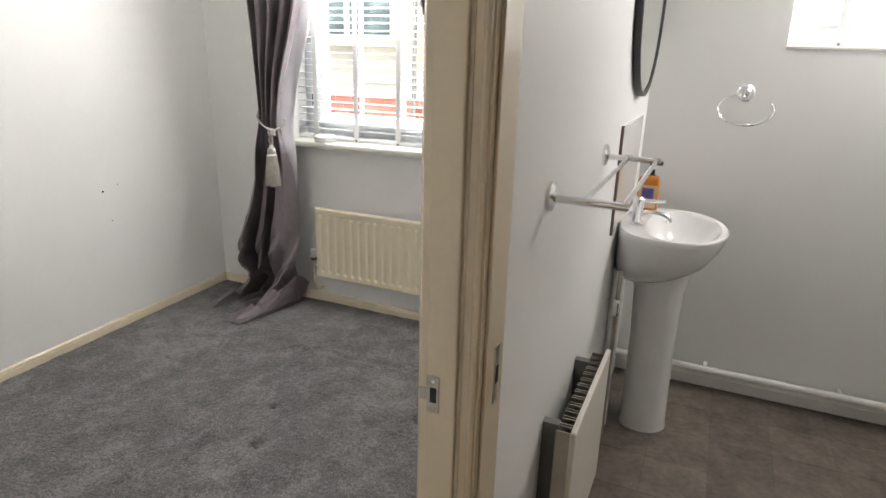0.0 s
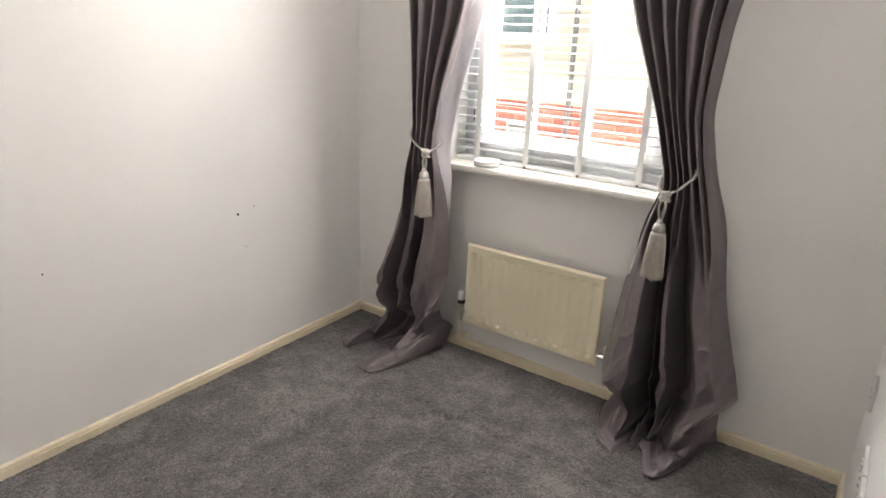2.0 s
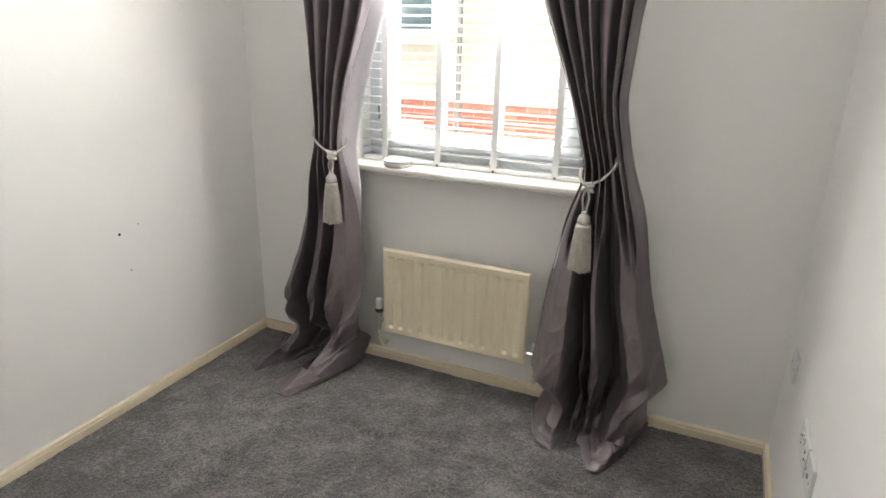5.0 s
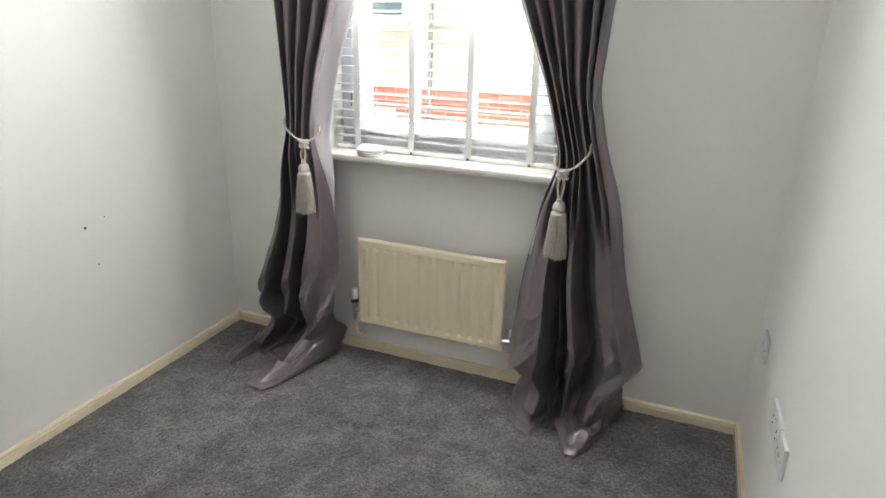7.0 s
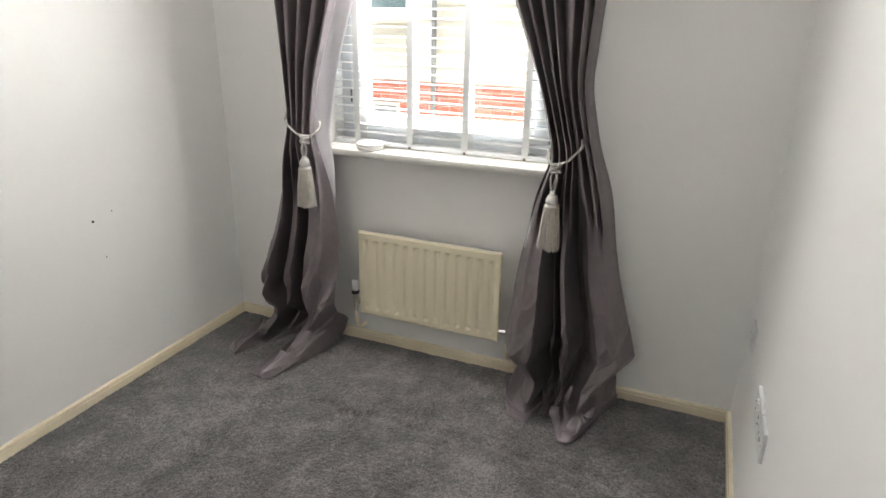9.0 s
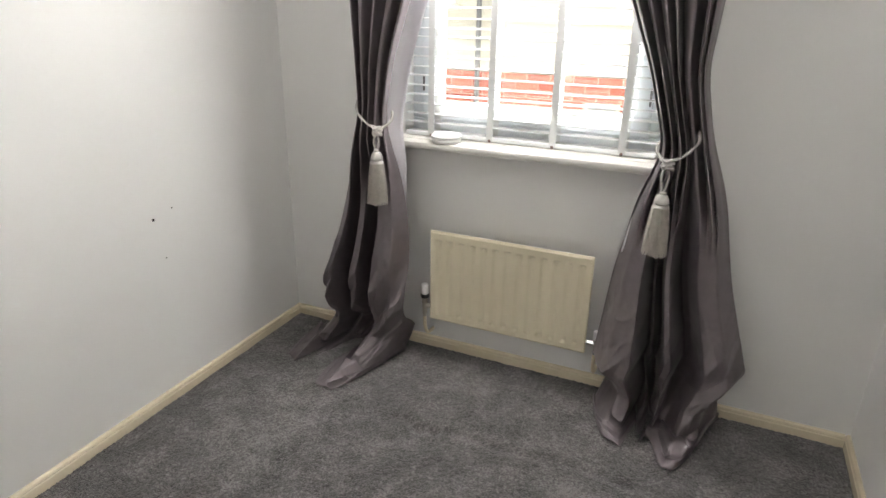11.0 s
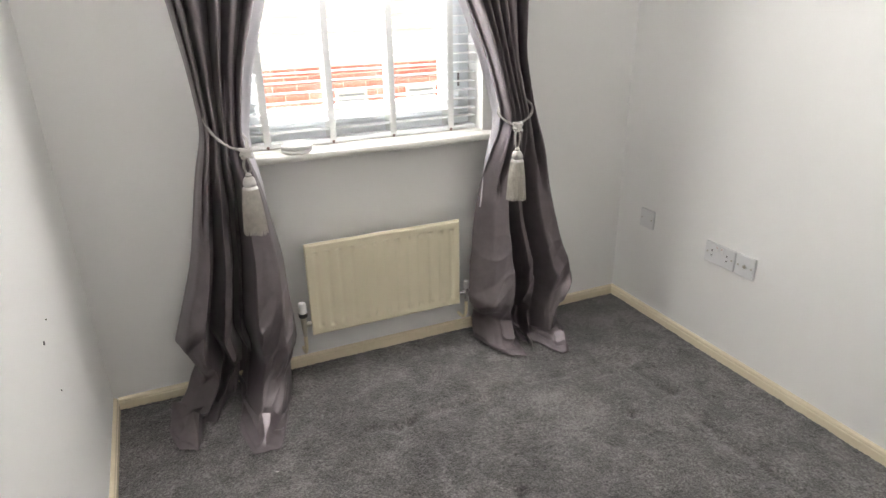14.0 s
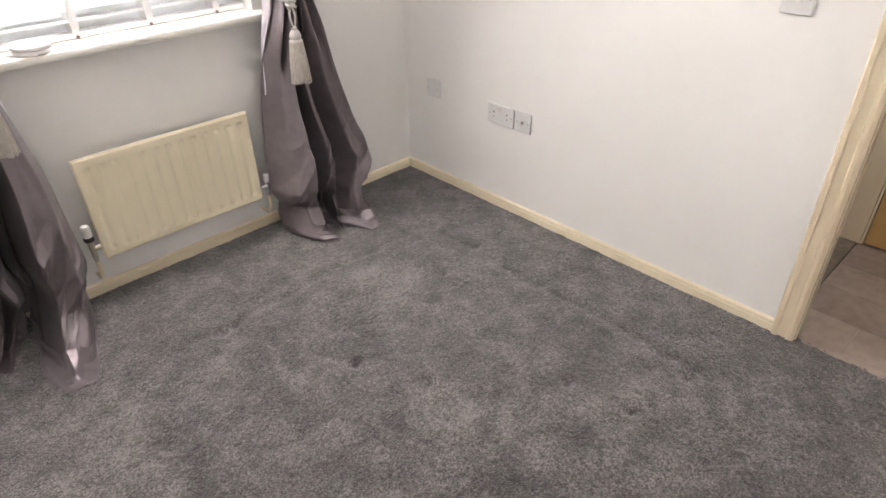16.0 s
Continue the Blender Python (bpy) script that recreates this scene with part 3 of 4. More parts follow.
def fold_line(folds_low, u, spread=0.010):
    """Depth off the wall across the cloth: straight panels between narrow rounded fold edges."""
    us, ds = [p[0] for p in folds_low], [p[1] for p in folds_low]
    return float(np.mean(np.interp([u - spread, u, u + spread], us, ds)))


def curtain(left_keys, right_keys, y_keys, folds, folds_low, lobes, seed, side, ztop=2.2):
    """A gathered satin curtain, tied at the waist and puddled on the carpet. side: +1 when its free edge lies towards greater x.
    folds_low: (place across, depth off the wall) of the fold edges below the tie; lobes: (centre, width, reach, sideways) of the cloth on the floor."""
    cx = (left_keys[0][1] + right_keys[0][1]) / 2
    o = empty("curtain", (cx, 1.95, 0), label="mauve-grey satin curtain tied back and puddling on the carpet", category="curtain", group="pair of curtains")
    rnd = random.Random(seed)
    amps = [rnd.uniform(0.5, 1.35) for _ in range(folds + 2)]
    cuts = np.cumsum([0.0] + [rnd.uniform(0.35, 1.8) for _ in range(folds)])
    cuts = cuts / cuts[-1]
    nu, ntop, nlow, npool = 210, 90, 200, 34
    nv = ntop + nlow
    f1, f2, f3 = Facets(seed, 0.16, 0.26, 0.6), Facets(seed + 1, 0.11, 0.13, -0.8), Facets(seed + 2, 0.05, 0.07, 0.4)
    bm_ = bmesh.new()
    rows = []
    for j in range(nv + npool + 1):
        z = ztop - (ztop - 0.95) * j / ntop if j <= ntop else max(0.0, 0.95 * (1 - (j - ntop) / nlow))
        pool = max(0, j - nv) / npool
        tight = 0.05 if z > 0.5 else 0.018
        xl, xr, yc = lerp_keys(left_keys, z, tight), lerp_keys(right_keys, z, tight), lerp_keys(y_keys, z)
        wide = xr - xl
        upper = step(0.62, 0.93, z)
        amp = lerp_keys(((2.2, 0.050), (1.3, 0.050), (0.97, 0.036), (0.7, 0.054), (0.0, 0.05)), z)
        crump = step(0.66, 0.15, z)
        b = step(0.21, 0.0, z)
        kink = max(0.0, 1 - abs(z - 0.11) / 0.10)
        deep = 0.75 + 0.35 * step(0.75, 0.30, z)
        row = []
        for i in range(nu + 1):
            u = i / nu
            k = float(np.interp(u, cuts, np.arange(folds + 1)))
            kk = int(min(k, folds - 1))
            fr = k - kk
            a_ = amps[kk] * (1 - fr) + amps[kk + 1] * fr
            th = 2 * math.pi * (k + 0.12 * math.sin(2.6 * z + seed + 5 * u))
            s = 1 - 2 * abs(math.sin(th / 2)) ** 0.9
            # hanging from the tie, the folds swing a little sideways on their way down
            un = min(max(u + 0.030 * math.sin(5.0 * z + seed + 4 * u) * math.sin(math.pi * u), 0), 1)
            P = fold_line(folds_low, un) * deep * (1 - 0.2 * b)
            x = xl + wide * (u + upper * 0.28 / (2 * math.pi * folds) * math.sin(2 * th + 0.6))
            y = upper * (yc + amp * a_ * s) + (1 - upper) * (2.028 - P)
            c2 = 1 - abs(noise.noise((u * 4.4 - z * 6.5, z * 5.0 + u * 2.4 + seed, seed * 3.1)))
            tied = 1 - 0.7 * math.exp(-((z - 0.97) / 0.12) ** 2)
            # flat facets and crisp cross creases of the stiff cloth
            y -= (0.12 + 0.88 * crump) * tied * (0.030 * f1(u, z) + 0.036 * f2(u, z) * crump + 0.006 * f3(u, z)) * (1 - pool)
            y -= crump * 0.012 * (c2 ** 8 - 0.2)
            zz = z
            L = max(h * math.exp(-abs((u - c) / w) ** 12) for c, w, h, _ in lobes)
            sh = sum(dx * math.exp(-abs((u - c) / w) ** 12) for c, w, _, dx in lobes)
            full = min(1.0, L / (0.5 * max(q[2] for q in lobes)))
            y += 0.055 * kink * (1 - 0.75 * full) + 0.022 * kink - L * 0.42 * b + 0.05 * (1 - full) * b
            x += sh * 0.42 * b
            if j <= nv:
                zz = max(z, 0.012 + 0.03 * c2 ** 4 * b)
            else:
                y -= L * 0.58 * pool
                x += sh * 0.58 * pool
                zz = 0.010 + 0.03 * c2 ** 4 * (1 - pool) + 0.045 * max(0, f1(u * 1.6, pool * 0.5 + 0.3) + 0.1) * (1 - pool) ** 0.6 + 0.016 * max(0, f2(u, pool * 0.4)) * (1 - 0.6 * pool)
            # the outer edge turns back to the wall, added to block light leaking behind
            out = (1 - u if side < 0 else u) / 0.16
            if out < 1:
                y += (2.056 - y) * (1 - out) ** 2 * step(0.6, 0.9, z)
            row.append(bm_.verts.new((x, min(y, 2.060), zz + 0.014)))
        rows.append(row)
    for r0, r1 in zip(rows, rows[1:]):
        for i in range(nu):
            bm_.faces.new((r0[i], r0[i + 1], r1[i + 1], r1[i]))
    f = part("face_fabric", bm_, SATIN, o, smooth=True, sharp=24)
    sol = f.modifiers.new("thickness", "SOLIDIFY")
    sol.thickness, sol.offset = 0.0016, 1
    # the turned lining along the free edge
    bm_ = bmesh.new()
    rows = []
    for j in range(61):
        z = 2.19 - (2.19 - 0.62) * j / 60
        e = lerp_keys(right_keys if side > 0 else left_keys, z)
        yc = lerp_keys(y_keys, z)
        out = lerp_keys(((2.2, 0.045), (1.5, 0.035), (1.2, 0.035), (0.98, 0.03), (0.8, 0.012), (0.62, -0.02)), z) * (1.0 if side > 0 else 0.25)
        row = []
        for i in range(9):
            t = i / 8
            row.append(bm_.verts.new((e + side * (-0.06 + (0.06 + out) * t), yc + 0.012 + 0.055 * math.sin(t * 1.5) + 0.006 * math.sin(z * 9 + t * 5), z)))
        rows.append(row)
    for r0, r1 in zip(rows, rows[1:]):
        for i in range(8):
            bm_.faces.new((r0[i], r0[i + 1], r1[i + 1], r1[i]))
    f = part("lining", bm_, LINING, o, "white lining turned out along the free edge", smooth=True)
    sol = f.modifiers.new("thickness", "SOLIDIFY")
    sol.thickness = 0.0012
    return o


curtain(((2.2, -1.86), (1.5, -1.755), (1.2, -1.715), (1.0, -1.70), (0.85, -1.745), (0.55, -1.81), (0.27, -1.91), (0.15, -1.85), (0.05, -1.90), (0.0, -1.95)),
        ((2.2, -1.30), (1.5, -1.455), (1.2, -1.55), (0.98, -1.585), (0.8, -1.535), (0.55, -1.495), (0.26, -1.49), (0.0, -1.52)),
        ((2.2, 1.95), (1.4, 1.945), (0.97, 1.93), (0.5, 1.91), (0.25, 1.87), (0.0, 1.86)),
        6, ((0, 0.02), (0.06, 0.13), (0.20, 0.17), (0.27, -0.01), (0.31, 0.02), (0.37, 0.15), (0.45, 0.14), (0.50, -0.01), (0.55, 0.10), (0.60, -0.01), (0.68, 0.17), (0.90, 0.18), (1, 0.09)),
        ((0.17, 0.21, 0.20, -0.03), (0.78, 0.20, 0.30, -0.07)), 3, 1)
curtain(((2.2, -0.98), (1.5, -0.79), (1.2, -0.665), (0.97, -0.600), (0.8, -0.66), (0.55, -0.71), (0.20, -0.745), (0.10, -0.69), (0.0, -0.73)),
        ((2.2, -0.34), (1.5, -0.49), (1.2, -0.51), (1.0, -0.465), (0.8, -0.39), (0.55, -0.335), (0.25, -0.24), (0.12, -0.31), (0.0, -0.29)),
        ((2.2, 1.95), (1.4, 1.945), (0.97, 1.93), (0.5, 1.89), (0.25, 1.845), (0.0, 1.85)),
        7, ((0, 0.05), (0.12, 0.15), (0.27, 0.19), (0.33, -0.01), (0.37, 0.11), (0.41, -0.01), (0.46, 0.15), (0.52, 0.15), (0.58, -0.01), (0.65, 0.02), (0.75, 0.15), (0.90, 0.17), (1, 0.06)),
        ((0.22, 0.22, 0.15, 0.03), (0.72, 0.18, 0.22, -0.06)), 8, -1)


def curtain_pole():
    o = empty("curtain_pole", (-1.1, 1.95, 2.2), label="slim metal curtain pole above the window", category="curtain pole")
    part("pole", tube([(-2.0, 1.95, 2.22), (-0.2, 1.95, 2.22)], 0.012), STEEL, o)
    for x in (-1.95, -0.25):
        part("bracket", tube([(x, 1.95, 2.22), (x, YW, 2.22)], 0.008), STEEL, o)


curtain_pole()


def tieback(knot, over, hook, under, drop):
    """A corded tieback with its tassel."""
    k = Vector(knot)
    o = empty("curtain_tieback", knot, label="pale silver rope tieback with a long beige tassel", category="tieback", group="curtain tiebacks")
    part("cord", twisted([k + Vector((0.003, 0.004, 0.006)), *over, hook], 0.0036, 30), ROPE, o, smooth=True)
    part("cord", twisted([k + Vector((0.006, 0.003, 0.002)), *under, hook], 0.0036, 28), ROPE, o, smooth=True)
    part("hook", tube([hook, (hook[0], YW, hook[2])], 0.005), STEEL, o)
    bm_ = bmesh.new()
    for a in range(4):
        c = k + Vector((0.004 * (a % 2), 0, 0.012 - 0.008 * a))
        tube([c + Vector((0.015 * math.cos(q), 0.013 * math.sin(q), 0.003 * math.cos(2 * q + a))) for q in np.linspace(0, 2 * math.pi, 15)], 0.005, 6, bm_)
    part("knot", bm_, ROPE, o, smooth=True)
    zt = drop + 0.155
    for dx in (-0.007, 0.007):
        part("hanger", twisted([k + Vector((dx * 0.4, 0, -0.01)), k + Vector((dx * 1.5, -0.004, -0.04)), Vector((k.x + dx * 0.3, k.y - 0.004, zt + 0.04))], 0.003, 7), ROPE, o, smooth=True)
    t = part("tassel_head", lathe([(0.006, 0.052), (0.011, 0.046), (0.010, 0.040), (0.016, 0.036), (0.021, 0.024), (0.022, 0.014), (0.018, 0.008), (0.024, 0.004), (0.026, -0.002), (0.022, -0.006)], (k.x, k.y - 0.004, zt), "z", 24), ROPE, o, smooth=True)
    rnd = random.Random(5)
    bm_ = bmesh.new()
    lathe([(0.024, 0.0), (0.029, -0.05), (0.033, -0.145)], (k.x, k.y - 0.004, zt), "z", 24, bm_)
    for i in range(84):
        a = 2 * math.pi * i / 84 + rnd.uniform(-0.03, 0.03)
        r0, r1, dz = 0.0245, 0.036 + rnd.uniform(-0.002, 0.003), rnd.uniform(-0.004, 0.006)
        pts = [(k.x + math.cos(a) * r, k.y - 0.004 + math.sin(a) * r, z) for r, z in ((r0, zt - 0.002), ((r0 + r1) / 2 + 0.001, zt - 0.07), (r1, zt - 0.155 + dz))]
        tube(pts, 0.0014, 5, bm_)
    part("fringe", bm_, TASSEL, t, "beige thread fringe", smooth=False)
    return o


tieback((-1.585, 1.866, 0.965), [(-1.63, 1.868, 0.99), (-1.672, 1.875, 1.03), (-1.69, 1.93, 1.07)], (-1.66, 2.03, 1.10), [(-1.574, 1.90, 0.975), (-1.572, 1.96, 1.0), (-1.62, 2.02, 1.06)], 0.694)
tieback((-0.578, 1.868, 0.955), [(-0.54, 1.866, 0.98), (-0.515, 1.870, 1.005), (-0.500, 1.915, 1.035)], (-0.54, 2.03, 1.08), [(-0.602, 1.89, 0.968), (-0.617, 1.95, 1.0), (-0.54, 2.025, 1.06)], 0.668)


# ---- small bedroom things ----
def puck():
    o = empty("smoke_alarm", (-1.388, 2.045, 0.9125), label="white round plastic alarm lying on the window sill", category="alarm")
    part("base", lathe([(0.050, 0.9125), (0.055, 0.916), (0.056, 0.926), (0.053, 0.928)], (-1.388, 2.045, 0), "z", 36), PLASTIC, o, smooth=True)
    part("cover", lathe([(0.053, 0.9285), (0.057, 0.930), (0.057, 0.938), (0.050, 0.945), (0.020, 0.948), (0.001, 0.948)], (-1.388, 2.045, 0), "z", 36), PLASTIC, o, smooth=True)


puck()


def plate(y, z, w, kind_name, label):
    """A faceplate on the east wall, w wide."""
    o = empty(kind_name, (XR, y, z), label=label, category="socket" if "socket" in kind_name else "switch" if "switch" in kind_name else "plate")
    part("faceplate", boxes((XR - 0.010, y - w / 2, z - 0.043, XR, y + w / 2, z + 0.043), bevel=0.003), PLATE, o)
    x = XR - 0.0112
    if kind_name == "double_socket":
        for s in (-1, 1):
            c = y + s * 0.037
            for dy, dz, a, b in ((0, 0.010, 0.002, 0.004), (-0.011, -0.010, 0.003, 0.002), (0.011, -0.010, 0.003, 0.002)):
                part("pin_slot", boxes((x, c - a, z + dz - b, x + 0.0015, c + a, z + dz + b)), HOLE_SHADE, o)
            r = part("rocker", boxes((x - 0.003, y + s * 0.011 - 0.006, z + 0.012, x + 0.002, y + s * 0.011 + 0.006, z + 0.034), bevel=0.001), PLASTIC, o)
            part("red_mark", boxes((x - 0.0036, y + s * 0.011 - 0.003, z + 0.029, x - 0.0028, y + s * 0.011 + 0.003, z + 0.031)), BRICK, r)
    elif kind_name == "light_switch":
        part("rocker", boxes((x - 0.003, y - 0.007, z - 0.013, x + 0.002, y + 0.007, z + 0.013), bevel=0.001), PLASTIC, o)
    elif kind_name == "aerial_socket":
        part("outlet", lathe([(0.007, 0.002), (0.007, -0.002), (0.004, -0.002), (0.003, 0.001)], (x, y, z), "x", 16), STEEL, o)
    for dy in (-1, 1):
        part("screw", lathe([(0.0035, 0.002), (0.0035, -0.0002), (0.002, -0.0006)], (x, y + dy * (0.030 if w < 0.1 else 0.060), z), "x", 10), STEEL, o)


plate(1.443, 0.452, 0.146, "double_socket", "white plastic double wall socket with switches")
plate(1.321, 0.452, 0.086, "aerial_socket", "white plastic aerial outlet plate beside the double socket")
plate(1.865, 0.474, 0.086, "telephone_socket", "small white plastic wall outlet near the corner")
plate(0.395, 1.062, 0.086, "light_switch", "white plastic light switch beside the door")


def screw_holes():
    o = empty("screw_holes", (XL, 1.3, 0.7), label="small dark screw holes in white painted plaster", category="hole")
    for y, z, r in ((1.315, 0.702, 0.005), (1.40, 0.722, 0.0022), (1.345, 0.555, 0.0025), (0.555, 0.66, 0.003)):
        part("screw_hole", lathe([(r, 0.0), (r, 0.0016), (r * 0.5, 0.002)], (XL + (YW - y) * (XS - XL) / (YW - YS), y, z), "x", 12), HOLE_SHADE, o)


screw_holes()


# ---- bathroom ----
def basin():
    o = empty("pedestal_basin", (XB, 1.655, 0), label="white ceramic pedestal basin against the wall", category="basin")
    cy = 1.655

    def ring(z, x0, x1, w, back=3.0):
        def at(a):
            c, s = math.cos(a), math.sin(a)
            p = 2.6 if c < 0 else 2.0
            r = (abs(c) ** p + abs(s) ** p) ** (-1 / p)
            return Vector(((x0 + x1) / 2 + (x1 - x0) / 2 * r * c, cy + w / 2 * r * s, z))
        return at
    bowl = rings([ring(0.60, 0.1964, 0.3664, 0.19), ring(0.63, 0.18, 0.4174, 0.285), ring(0.68, 0.176, 0.4854, 0.399), ring(0.74, 0.176, 0.5236, 0.465), ring(0.785, 0.176, 0.5406, 0.489),
                  ring(0.800, 0.176, 0.5406, 0.489), ring(0.806, 0.180, 0.5347, 0.48), ring(0.804, 0.2686, 0.5177, 0.446), ring(0.79, 0.2746, 0.5066, 0.427), ring(0.74, 0.2899, 0.4769, 0.361),
                  ring(0.69, 0.3239, 0.4259, 0.209), ring(0.68, 0.3579, 0.3919, 0.057)], 56)
    part("bowl", bowl, CERAMIC, o, smooth=True)
    part("pedestal", rings([ring(-0.002, 0.255, 0.435, 0.185), ring(0.03, 0.26, 0.43, 0.178), ring(0.35, 0.258, 0.422, 0.17), ring(0.56, 0.25, 0.43, 0.19), ring(0.655, 0.23, 0.45, 0.24)], 40), CERAMIC, o, smooth=True)
    part("waste", lathe([(0.02, 0.682), (0.02, 0.686), (0.008, 0.686)], (0.41, cy, 0), "z", 16), CHROME, o)
    t = part("mixer_tap", lathe([(0.024, 0.804), (0.024, 0.812), (0.017, 0.816), (0.017, 0.865), (0.02, 0.87), (0.02, 0.90), (0.013, 0.906)], (0.235, cy - 0.06, 0), "z", 20), CHROME, o, smooth=True)
    part("spout", tube(smooth_path([(0.235, cy - 0.06, 0.845), (0.29, cy - 0.06, 0.852), (0.335, cy - 0.06, 0.842), (0.342, cy - 0.06, 0.826)], 6), 0.011, 12), CHROME, t, smooth=True)
    part("lever", tube(smooth_path([(0.235, cy - 0.06, 0.892), (0.29, cy - 0.075, 0.898), (0.325, cy - 0.08, 0.903)], 5), 0.006, 10), CHROME, t, smooth=True)
    part("isolating_valve", lathe([(0.010, 0.49), (0.013, 0.50), (0.013, 0.54), (0.009, 0.55)], (0.215, 1.49, 0), "z", 14), CHROME, o)
    part("supply_pipe", tube([(0.215, 1.49, 0.0), (0.215, 1.49, 0.66)], 0.0075), STEEL, o)
    part("supply_pipe", tube([(0.200, 1.56, 0.0), (0.200, 1.56, 0.64)], 0.02), PLASTIC, o)


basin()
sp = empty("splashback", (XB, 1.65, 0.8), label="pale panel splashback with a dark edge strip", category="splashback")
part("panel", boxes((XB, 1.405, 0.806, XB + 0.006, 1.905, 1.16), bevel=0.001), CERAMIC, sp)
part("edge_strip", boxes((XB, 1.396, 0.806, XB + 0.009, 1.4045, 1.165)), EDGE, sp, "brown edge strip")


def bottle():
    o = empty("soap_bottle", (0.245, 1.79, 0.806), label="amber pump soap bottle with a blue label on the basin", category="bottle")

    def ring(z, a, b):
        def at(t):
            c, s = math.cos(t), math.sin(t)
            r = (abs(c) ** 4 + abs(s) ** 4) ** -0.25
            return Vector((0.245 + a * r * c, 1.79 + b * r * s, z))
        return at
    part("body", rings([ring(0.806, 0.036, 0.022), ring(0.812, 0.040, 0.025), ring(0.93, 0.040, 0.025), ring(0.945, 0.034, 0.022), ring(0.952, 0.014, 0.014)], 36), AMBER, o, smooth=True)
    l = part("label", boxes((0.212, 1.7635, 0.830, 0.278, 1.766, 0.915)), PAPER, o)
    part("label_print", boxes((0.224, 1.7625, 0.865, 0.266, 1.7634, 0.905)), BLUE, l)
    part("pump_collar", lathe([(0.014, 0.952), (0.014, 0.972), (0.006, 0.974), (0.006, 0.99)], (0.245, 1.79, 0), "z", 18), BLACK, o)
    part("pump_head", boxes((0.24, 1.778, 0.99, 0.285, 1.802, 1.003), bevel=0.003), BLACK, o)


bottle()


def towel_rail():
    o = empty("towel_rail", (XB, 0.83, 1.11), label="chrome double towel rail on round wall plates", category="towel rail")
    for y in (0.537, 1.122):
        a = part("wall_plate", lathe([(0.030, 0), (0.030, 0.006), (0.022, 0.010), (0.012, 0.013)], (XB, y, 1.112), "x", 24), CHROME, o, smooth=True)
        part("arm", tube([(XB + 0.01, y, 1.108), (XB + 0.150, y, 1.108)], 0.0078, 14), CHROME, a, smooth=True)
    for x in (XB + 0.065, XB + 0.140):
        part("rail", tube([(x, 0.537, 1.108), (x, 1.122, 1.108)], 0.0055, 12), CHROME, o, smooth=True)


towel_rail()


def towel_ring():
    o = empty("towel_ring", (0.527, YB, 1.25), label="chrome open towel ring on a round wall plate", category="towel ring")
    part("wall_plate", lathe([(0.032, 0), (0.032, -0.006), (0.024, -0.012), (0.016, -0.03), (0.010, -0.034)], (0.527, YB, 1.252), "y", 24), CHROME, o, smooth=True)
    pts = [(0.532 + 0.095 * math.cos(a), YB - 0.036 - 0.07 * (1 - math.sin(a)) / 2, 1.195 + 0.055 * math.sin(a)) for a in np.linspace(radians(112), radians(385), 44)]
    part("ring", tube(pts, 0.0042, 8), CHROME, o, smooth=True)


towel_ring()


def wall_mirror():
    o = empty("wall_mirror", (XB, 1.70, 1.55), label="round wall mirror with a black rim", category="mirror")
    part("rim", lathe([(0.305, 0), (0.315, 0.004), (0.315, 0.024), (0.309, 0.026), (0.300, 0.022), (0.300, 0.016)], (XB, 1.70, 1.555), "x", 64), BLACK, o, smooth=True)
    part("glass", lathe([(0.299, 0.012), (0.299, 0.018), (0.285, 0.020), (0.001, 0.020)], (XB, 1.70, 1.555), "x", 64), MIRROR, o)


wall_mirror()


def bathroom_radiator():
    o = empty("bathroom_radiator", (0.25, 0.85, 0.15), label="cream panel radiator with a finned back on the bathroom wall", category="radiator")
    y0, y1, z0, z1 = 0.60, 1.065, 0.13, 0.56
    part("front_panel", boxes((0.250, y0, z0, 0.264, y1, z1), bevel=0.004), WHITERAD, o)
    bm_ = bmesh.new()
    n = 26
    for i in range(n):
        y = y0 + 0.02 + (y1 - y0 - 0.04) * i / (n - 1)
        box(bm_, 0.214, y - 0.0012 + (0.006 if i % 2 else 0), z0 + 0.03, 0.2495, y + 0.0012 + (0.006 if i % 2 else 0), z1 - 0.015)
    part("convector_fins", bm_, STEEL, o, "grey metal convector fins")
    for y in (y0 + 0.06, y1 - 0.06):
        part("wall_bracket", boxes((XB, y - 0.012, z0 + 0.05, 0.2137, y + 0.012, z1 - 0.02)), GREY, o)
    part("valve", lathe([(0.009, 0.10), (0.012, 0.14), (0.014, 0.145), (0.014, 0.19)], (0.235, y0 - 0.03, 0), "z", 14), PLASTIC, o)
    part("valve_tail", tube([(0.235, y0 - 0.03, 0.155), (0.252, y0 + 0.01, 0.155)], 0.008), CHROME, o)


bathroom_radiator()
pp = empty("heating_pipe", (0.7, 2.01, 0.1), label="white painted pipe along the bathroom skirting", category="pipe")
part("pipe", tube([(XB + 0.001, 2.008, 0.098), (XE - 0.001, 2.008, 0.098)], 0.017, 14), SILL, pp, smooth=True)
for x in (0.55, 1.05):
    part("pipe_clip", boxes((x - 0.008, 2.006, 0.083, x + 0.008, YB, 0.118), bevel=0.002), PLASTIC, pp)


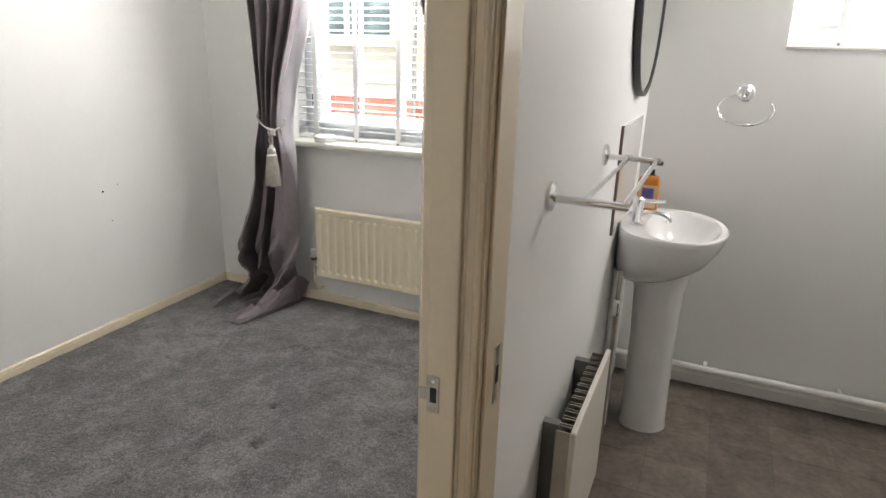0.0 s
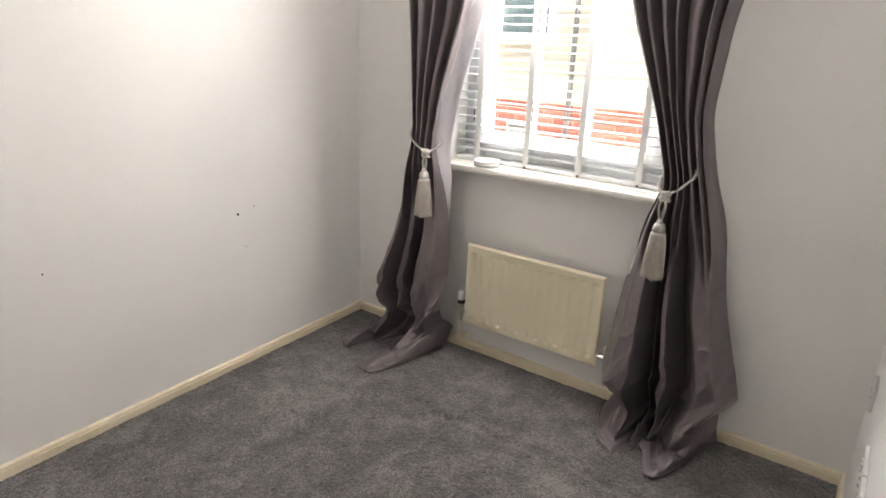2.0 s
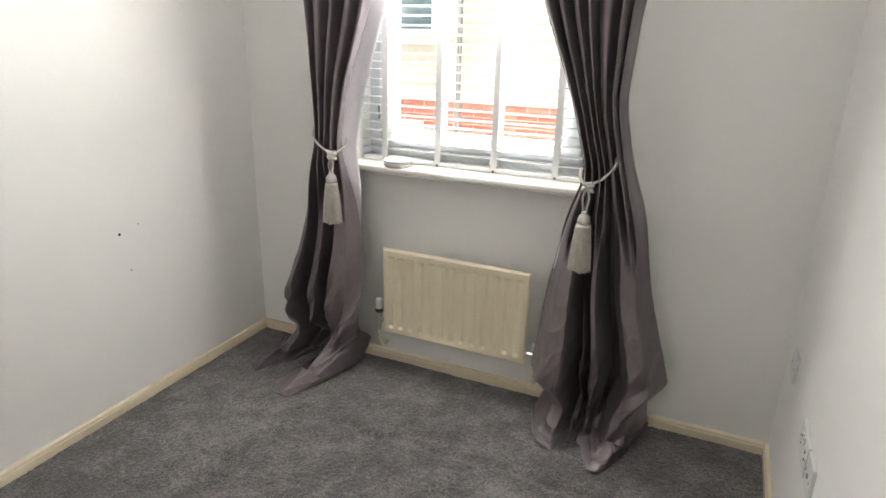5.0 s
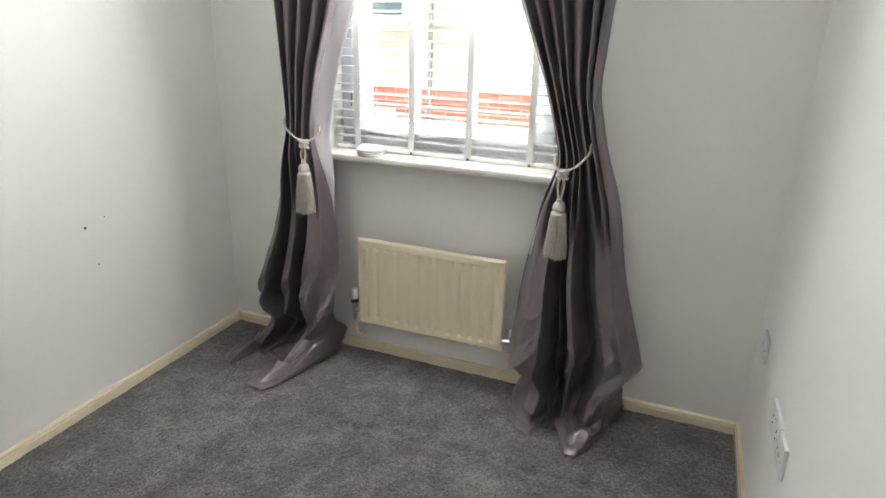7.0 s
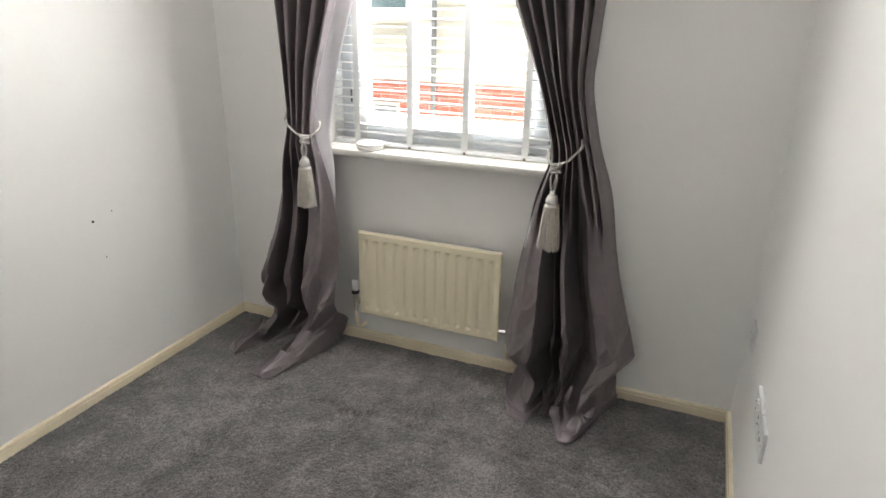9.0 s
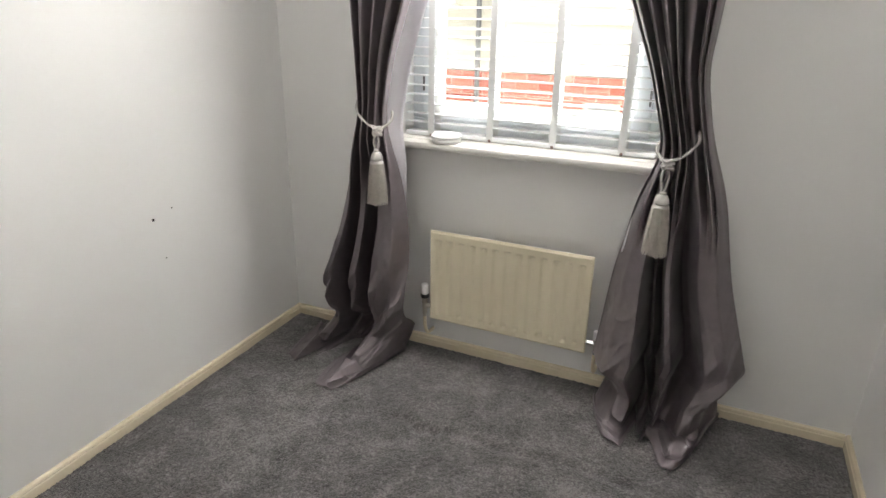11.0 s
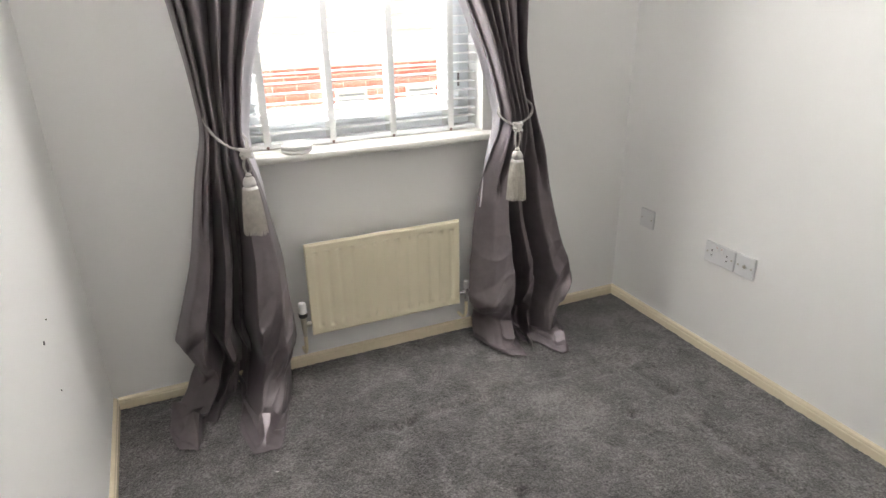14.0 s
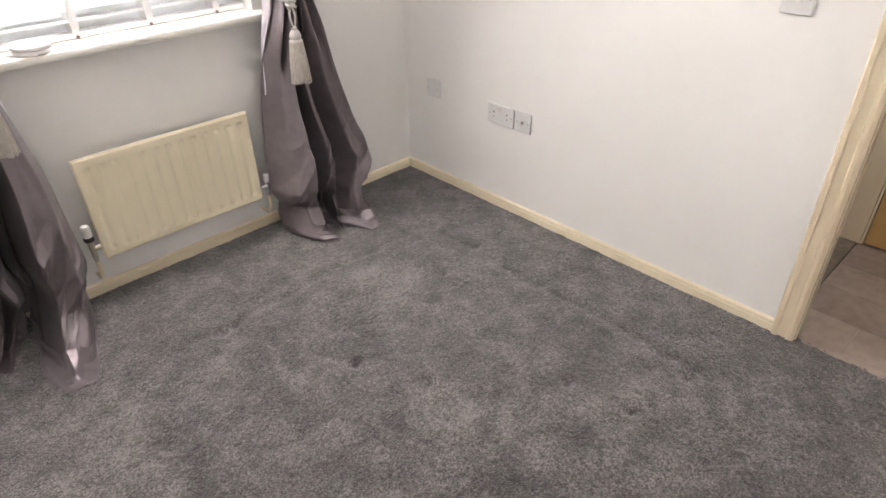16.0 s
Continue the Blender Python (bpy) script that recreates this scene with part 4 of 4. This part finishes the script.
def bathroom_window():
    o = empty("window_2", (0.9, 2.2, 1.42), label="white plastic bathroom window behind a blind", category="window", kind="structure")
    for b in ((BX0, 2.2, BZ0, BX1, 2.26, BZ0 + 0.06), (BX0, 2.2, BZ1 - 0.06, BX1, 2.26, BZ1), (BX0, 2.2, BZ0 + 0.06, BX0 + 0.06, 2.26, BZ1 - 0.06), (BX1 - 0.06, 2.2, BZ0 + 0.06, BX1, 2.26, BZ1 - 0.06)):
        part("window_frame", boxes(b, bevel=0.005), PVC, o)
    g = part("pane", boxes((BX0 + 0.06, 2.225, BZ0 + 0.06, BX1 - 0.06, 2.235, BZ1 - 0.06)), GLASS, o)
    g.visible_shadow = False


bathroom_window()
tagged(part("window_sill_bathroom", boxes((BX0 + 0.001, YB - 0.004, BZ0 - 0.001, BX1 - 0.001, 2.199, BZ0 + 0.012), bevel=0.003), SILL), "white tiled window ledge", "window sill", kind="structure")
venetian_blind(BX0 + 0.006, BX1 - 0.006, 2.095, BZ0 + 0.014, 2.105, 0.047, radians(-55), (0.80, 1.05), SLAT2, "closed white venetian blind in the bathroom window")

# ---- outside ----
structure("ground", boxes((-60, -60, -0.5, 60, 300, -0.35)), GROUND, "pale paved ground between the houses")
HY, BT = 5.8, 0.835


def neighbour_house():
    o = empty("neighbour_house", (-3, HY, -0.35), label="neighbouring house with red brick base and cream cladding", category="house")
    base = part("brick_base", boxes((-16, HY, -0.35, 10, HY + 0.2, BT - 0.005)), MORTAR, o, "red brick base course")
    upper = part("wall", boxes((-16, HY + 0.02, BT - 0.005, 10, HY + 0.2, 5.0)), CLAD, o)
    bm_ = prism(((-0.4, 4.9), (-0.4, 5.05), (4.0, 8.0), (8.4, 5.05), (8.4, 4.9)), lambda a, b, s: Vector((-16.3 + s, HY + a, b)), 26.6)
    part("roof", bm_, TILE, o)
    # window
    for wx in (-3.62,):
        w = part("window", boxes((wx - 0.62, HY - 0.03, 1.45, wx + 0.62, HY + 0.06, 2.65)), PVC, o)
        for x0, x1 in ((wx - 0.56, wx - 0.04), (wx + 0.04, wx + 0.56)):
            part("pane", boxes((x0, HY - 0.036, 1.52, x1, HY - 0.031, 2.58)), FARGLASS, w)
        part("sill", boxes((wx - 0.68, HY - 0.09, 1.39, wx + 0.68, HY + 0.0, 1.449)), CLAD, w)
    part("downpipe", tube([(-2.72, HY - 0.09, -0.35), (-2.72, HY - 0.09, 4.9)], 0.025, 12), GREY, o)
    for x in (-3.30, -1.50, -0.15, 0.58):
        v = part("air_vent", boxes((x - 0.16, HY - 0.035, 0.43, x + 0.16, HY - 0.004, 0.60), bevel=0.006), CLAD, o)
        for k in range(3):
            part("vent_slot", boxes((x - 0.13, HY - 0.038, 0.455 + 0.045 * k, x + 0.13, HY - 0.0355, 0.480 + 0.045 * k)), GREY, v)
    return base, upper


base, upper = neighbour_house()

# ---- pieces of floors and facades ----
pm = bpy.data.meshes.new("brick")
bm = boxes((-0.1075, -0.012, -0.0325, 0.1075, 0.004, 0.0325), bevel=0.004)
bm.to_mesh(pm), bm.free()
pm.materials.append(BRICK)
for r in range(10):
    z = BT - 0.042 - 0.075 * r
    for c in range(29):
        x = -4.6 + 0.225 * c + (0.1125 if r % 2 else 0)
        b = new("brick", pm)
        b.parent = base
        b.matrix_parent_inverse = base.matrix_world.inverted()
        b.matrix_world = pose(x, HY + random.uniform(-0.003, 0.002), z)
pm = bpy.data.meshes.new("cladding_board")
bm = prism(((0.0, 0.0), (-0.022, 0.002), (-0.022, 0.010), (-0.004, 0.150), (0.0, 0.150)), lambda a, b, s: Vector((s - 13, a, b)), 26)
bm.to_mesh(pm), bm.free()
pm.materials.append(CLAD)
for r in range(28):
    b = new("cladding_board", pm)
    b.parent = upper
    b.matrix_parent_inverse = upper.matrix_world.inverted()
    b.matrix_world = pose(-3, HY + 0.019, BT + 0.148 * r)

# landing laminate, boards along y
sub = tagged(part("floor_landing", boxes((XB - 0.012, -1.7, -0.03, 1.05, JY + 0.06, -0.012)), GROUT), "grey oak laminate boards on the landing", "floor", kind="structure")
x, col = XB - 0.012, 0
while x < 1.04:
    x1 = min(x + 0.192, 1.05)
    y, first = -1.699, True
    while y < JY + 0.05:
        y1 = min(y + (1.26 if not first else 0.42 + 0.31 * (col % 3)), JY + 0.058)
        part("plank", boxes((x + 0.0006, y + 0.0006, -0.012, x1 - 0.0006, y1 - 0.0006, 0.0), bevel=0.0012), LAMINATE, sub)
        y, first = y1, False
    x, col = x1, col + 1

# bathroom vinyl squares
sub = tagged(part("floor_bathroom", boxes((XB, JY + 0.0605, -0.03, XE, YB, -0.0025)), GROUT), "brown slate-effect vinyl tile floor", "floor", kind="structure")
n = 0
for i in range(6):
    for j in range(9):
        x0, y0 = XB + 0.001 + 0.21 * i, YB - 0.001 - 0.21 * (j + 1)
        x1, y0 = min(x0 + 0.2085, XE - 0.001), max(y0, JY + 0.062)
        y1 = YB - 0.001 - 0.21 * j - 0.0015
        if x1 - x0 > 0.01 and y1 - y0 > 0.01:
            part("floor_tile", boxes((x0, y0, -0.0025, x1, y1, 0.0), bevel=0.0006), VINYL, sub)
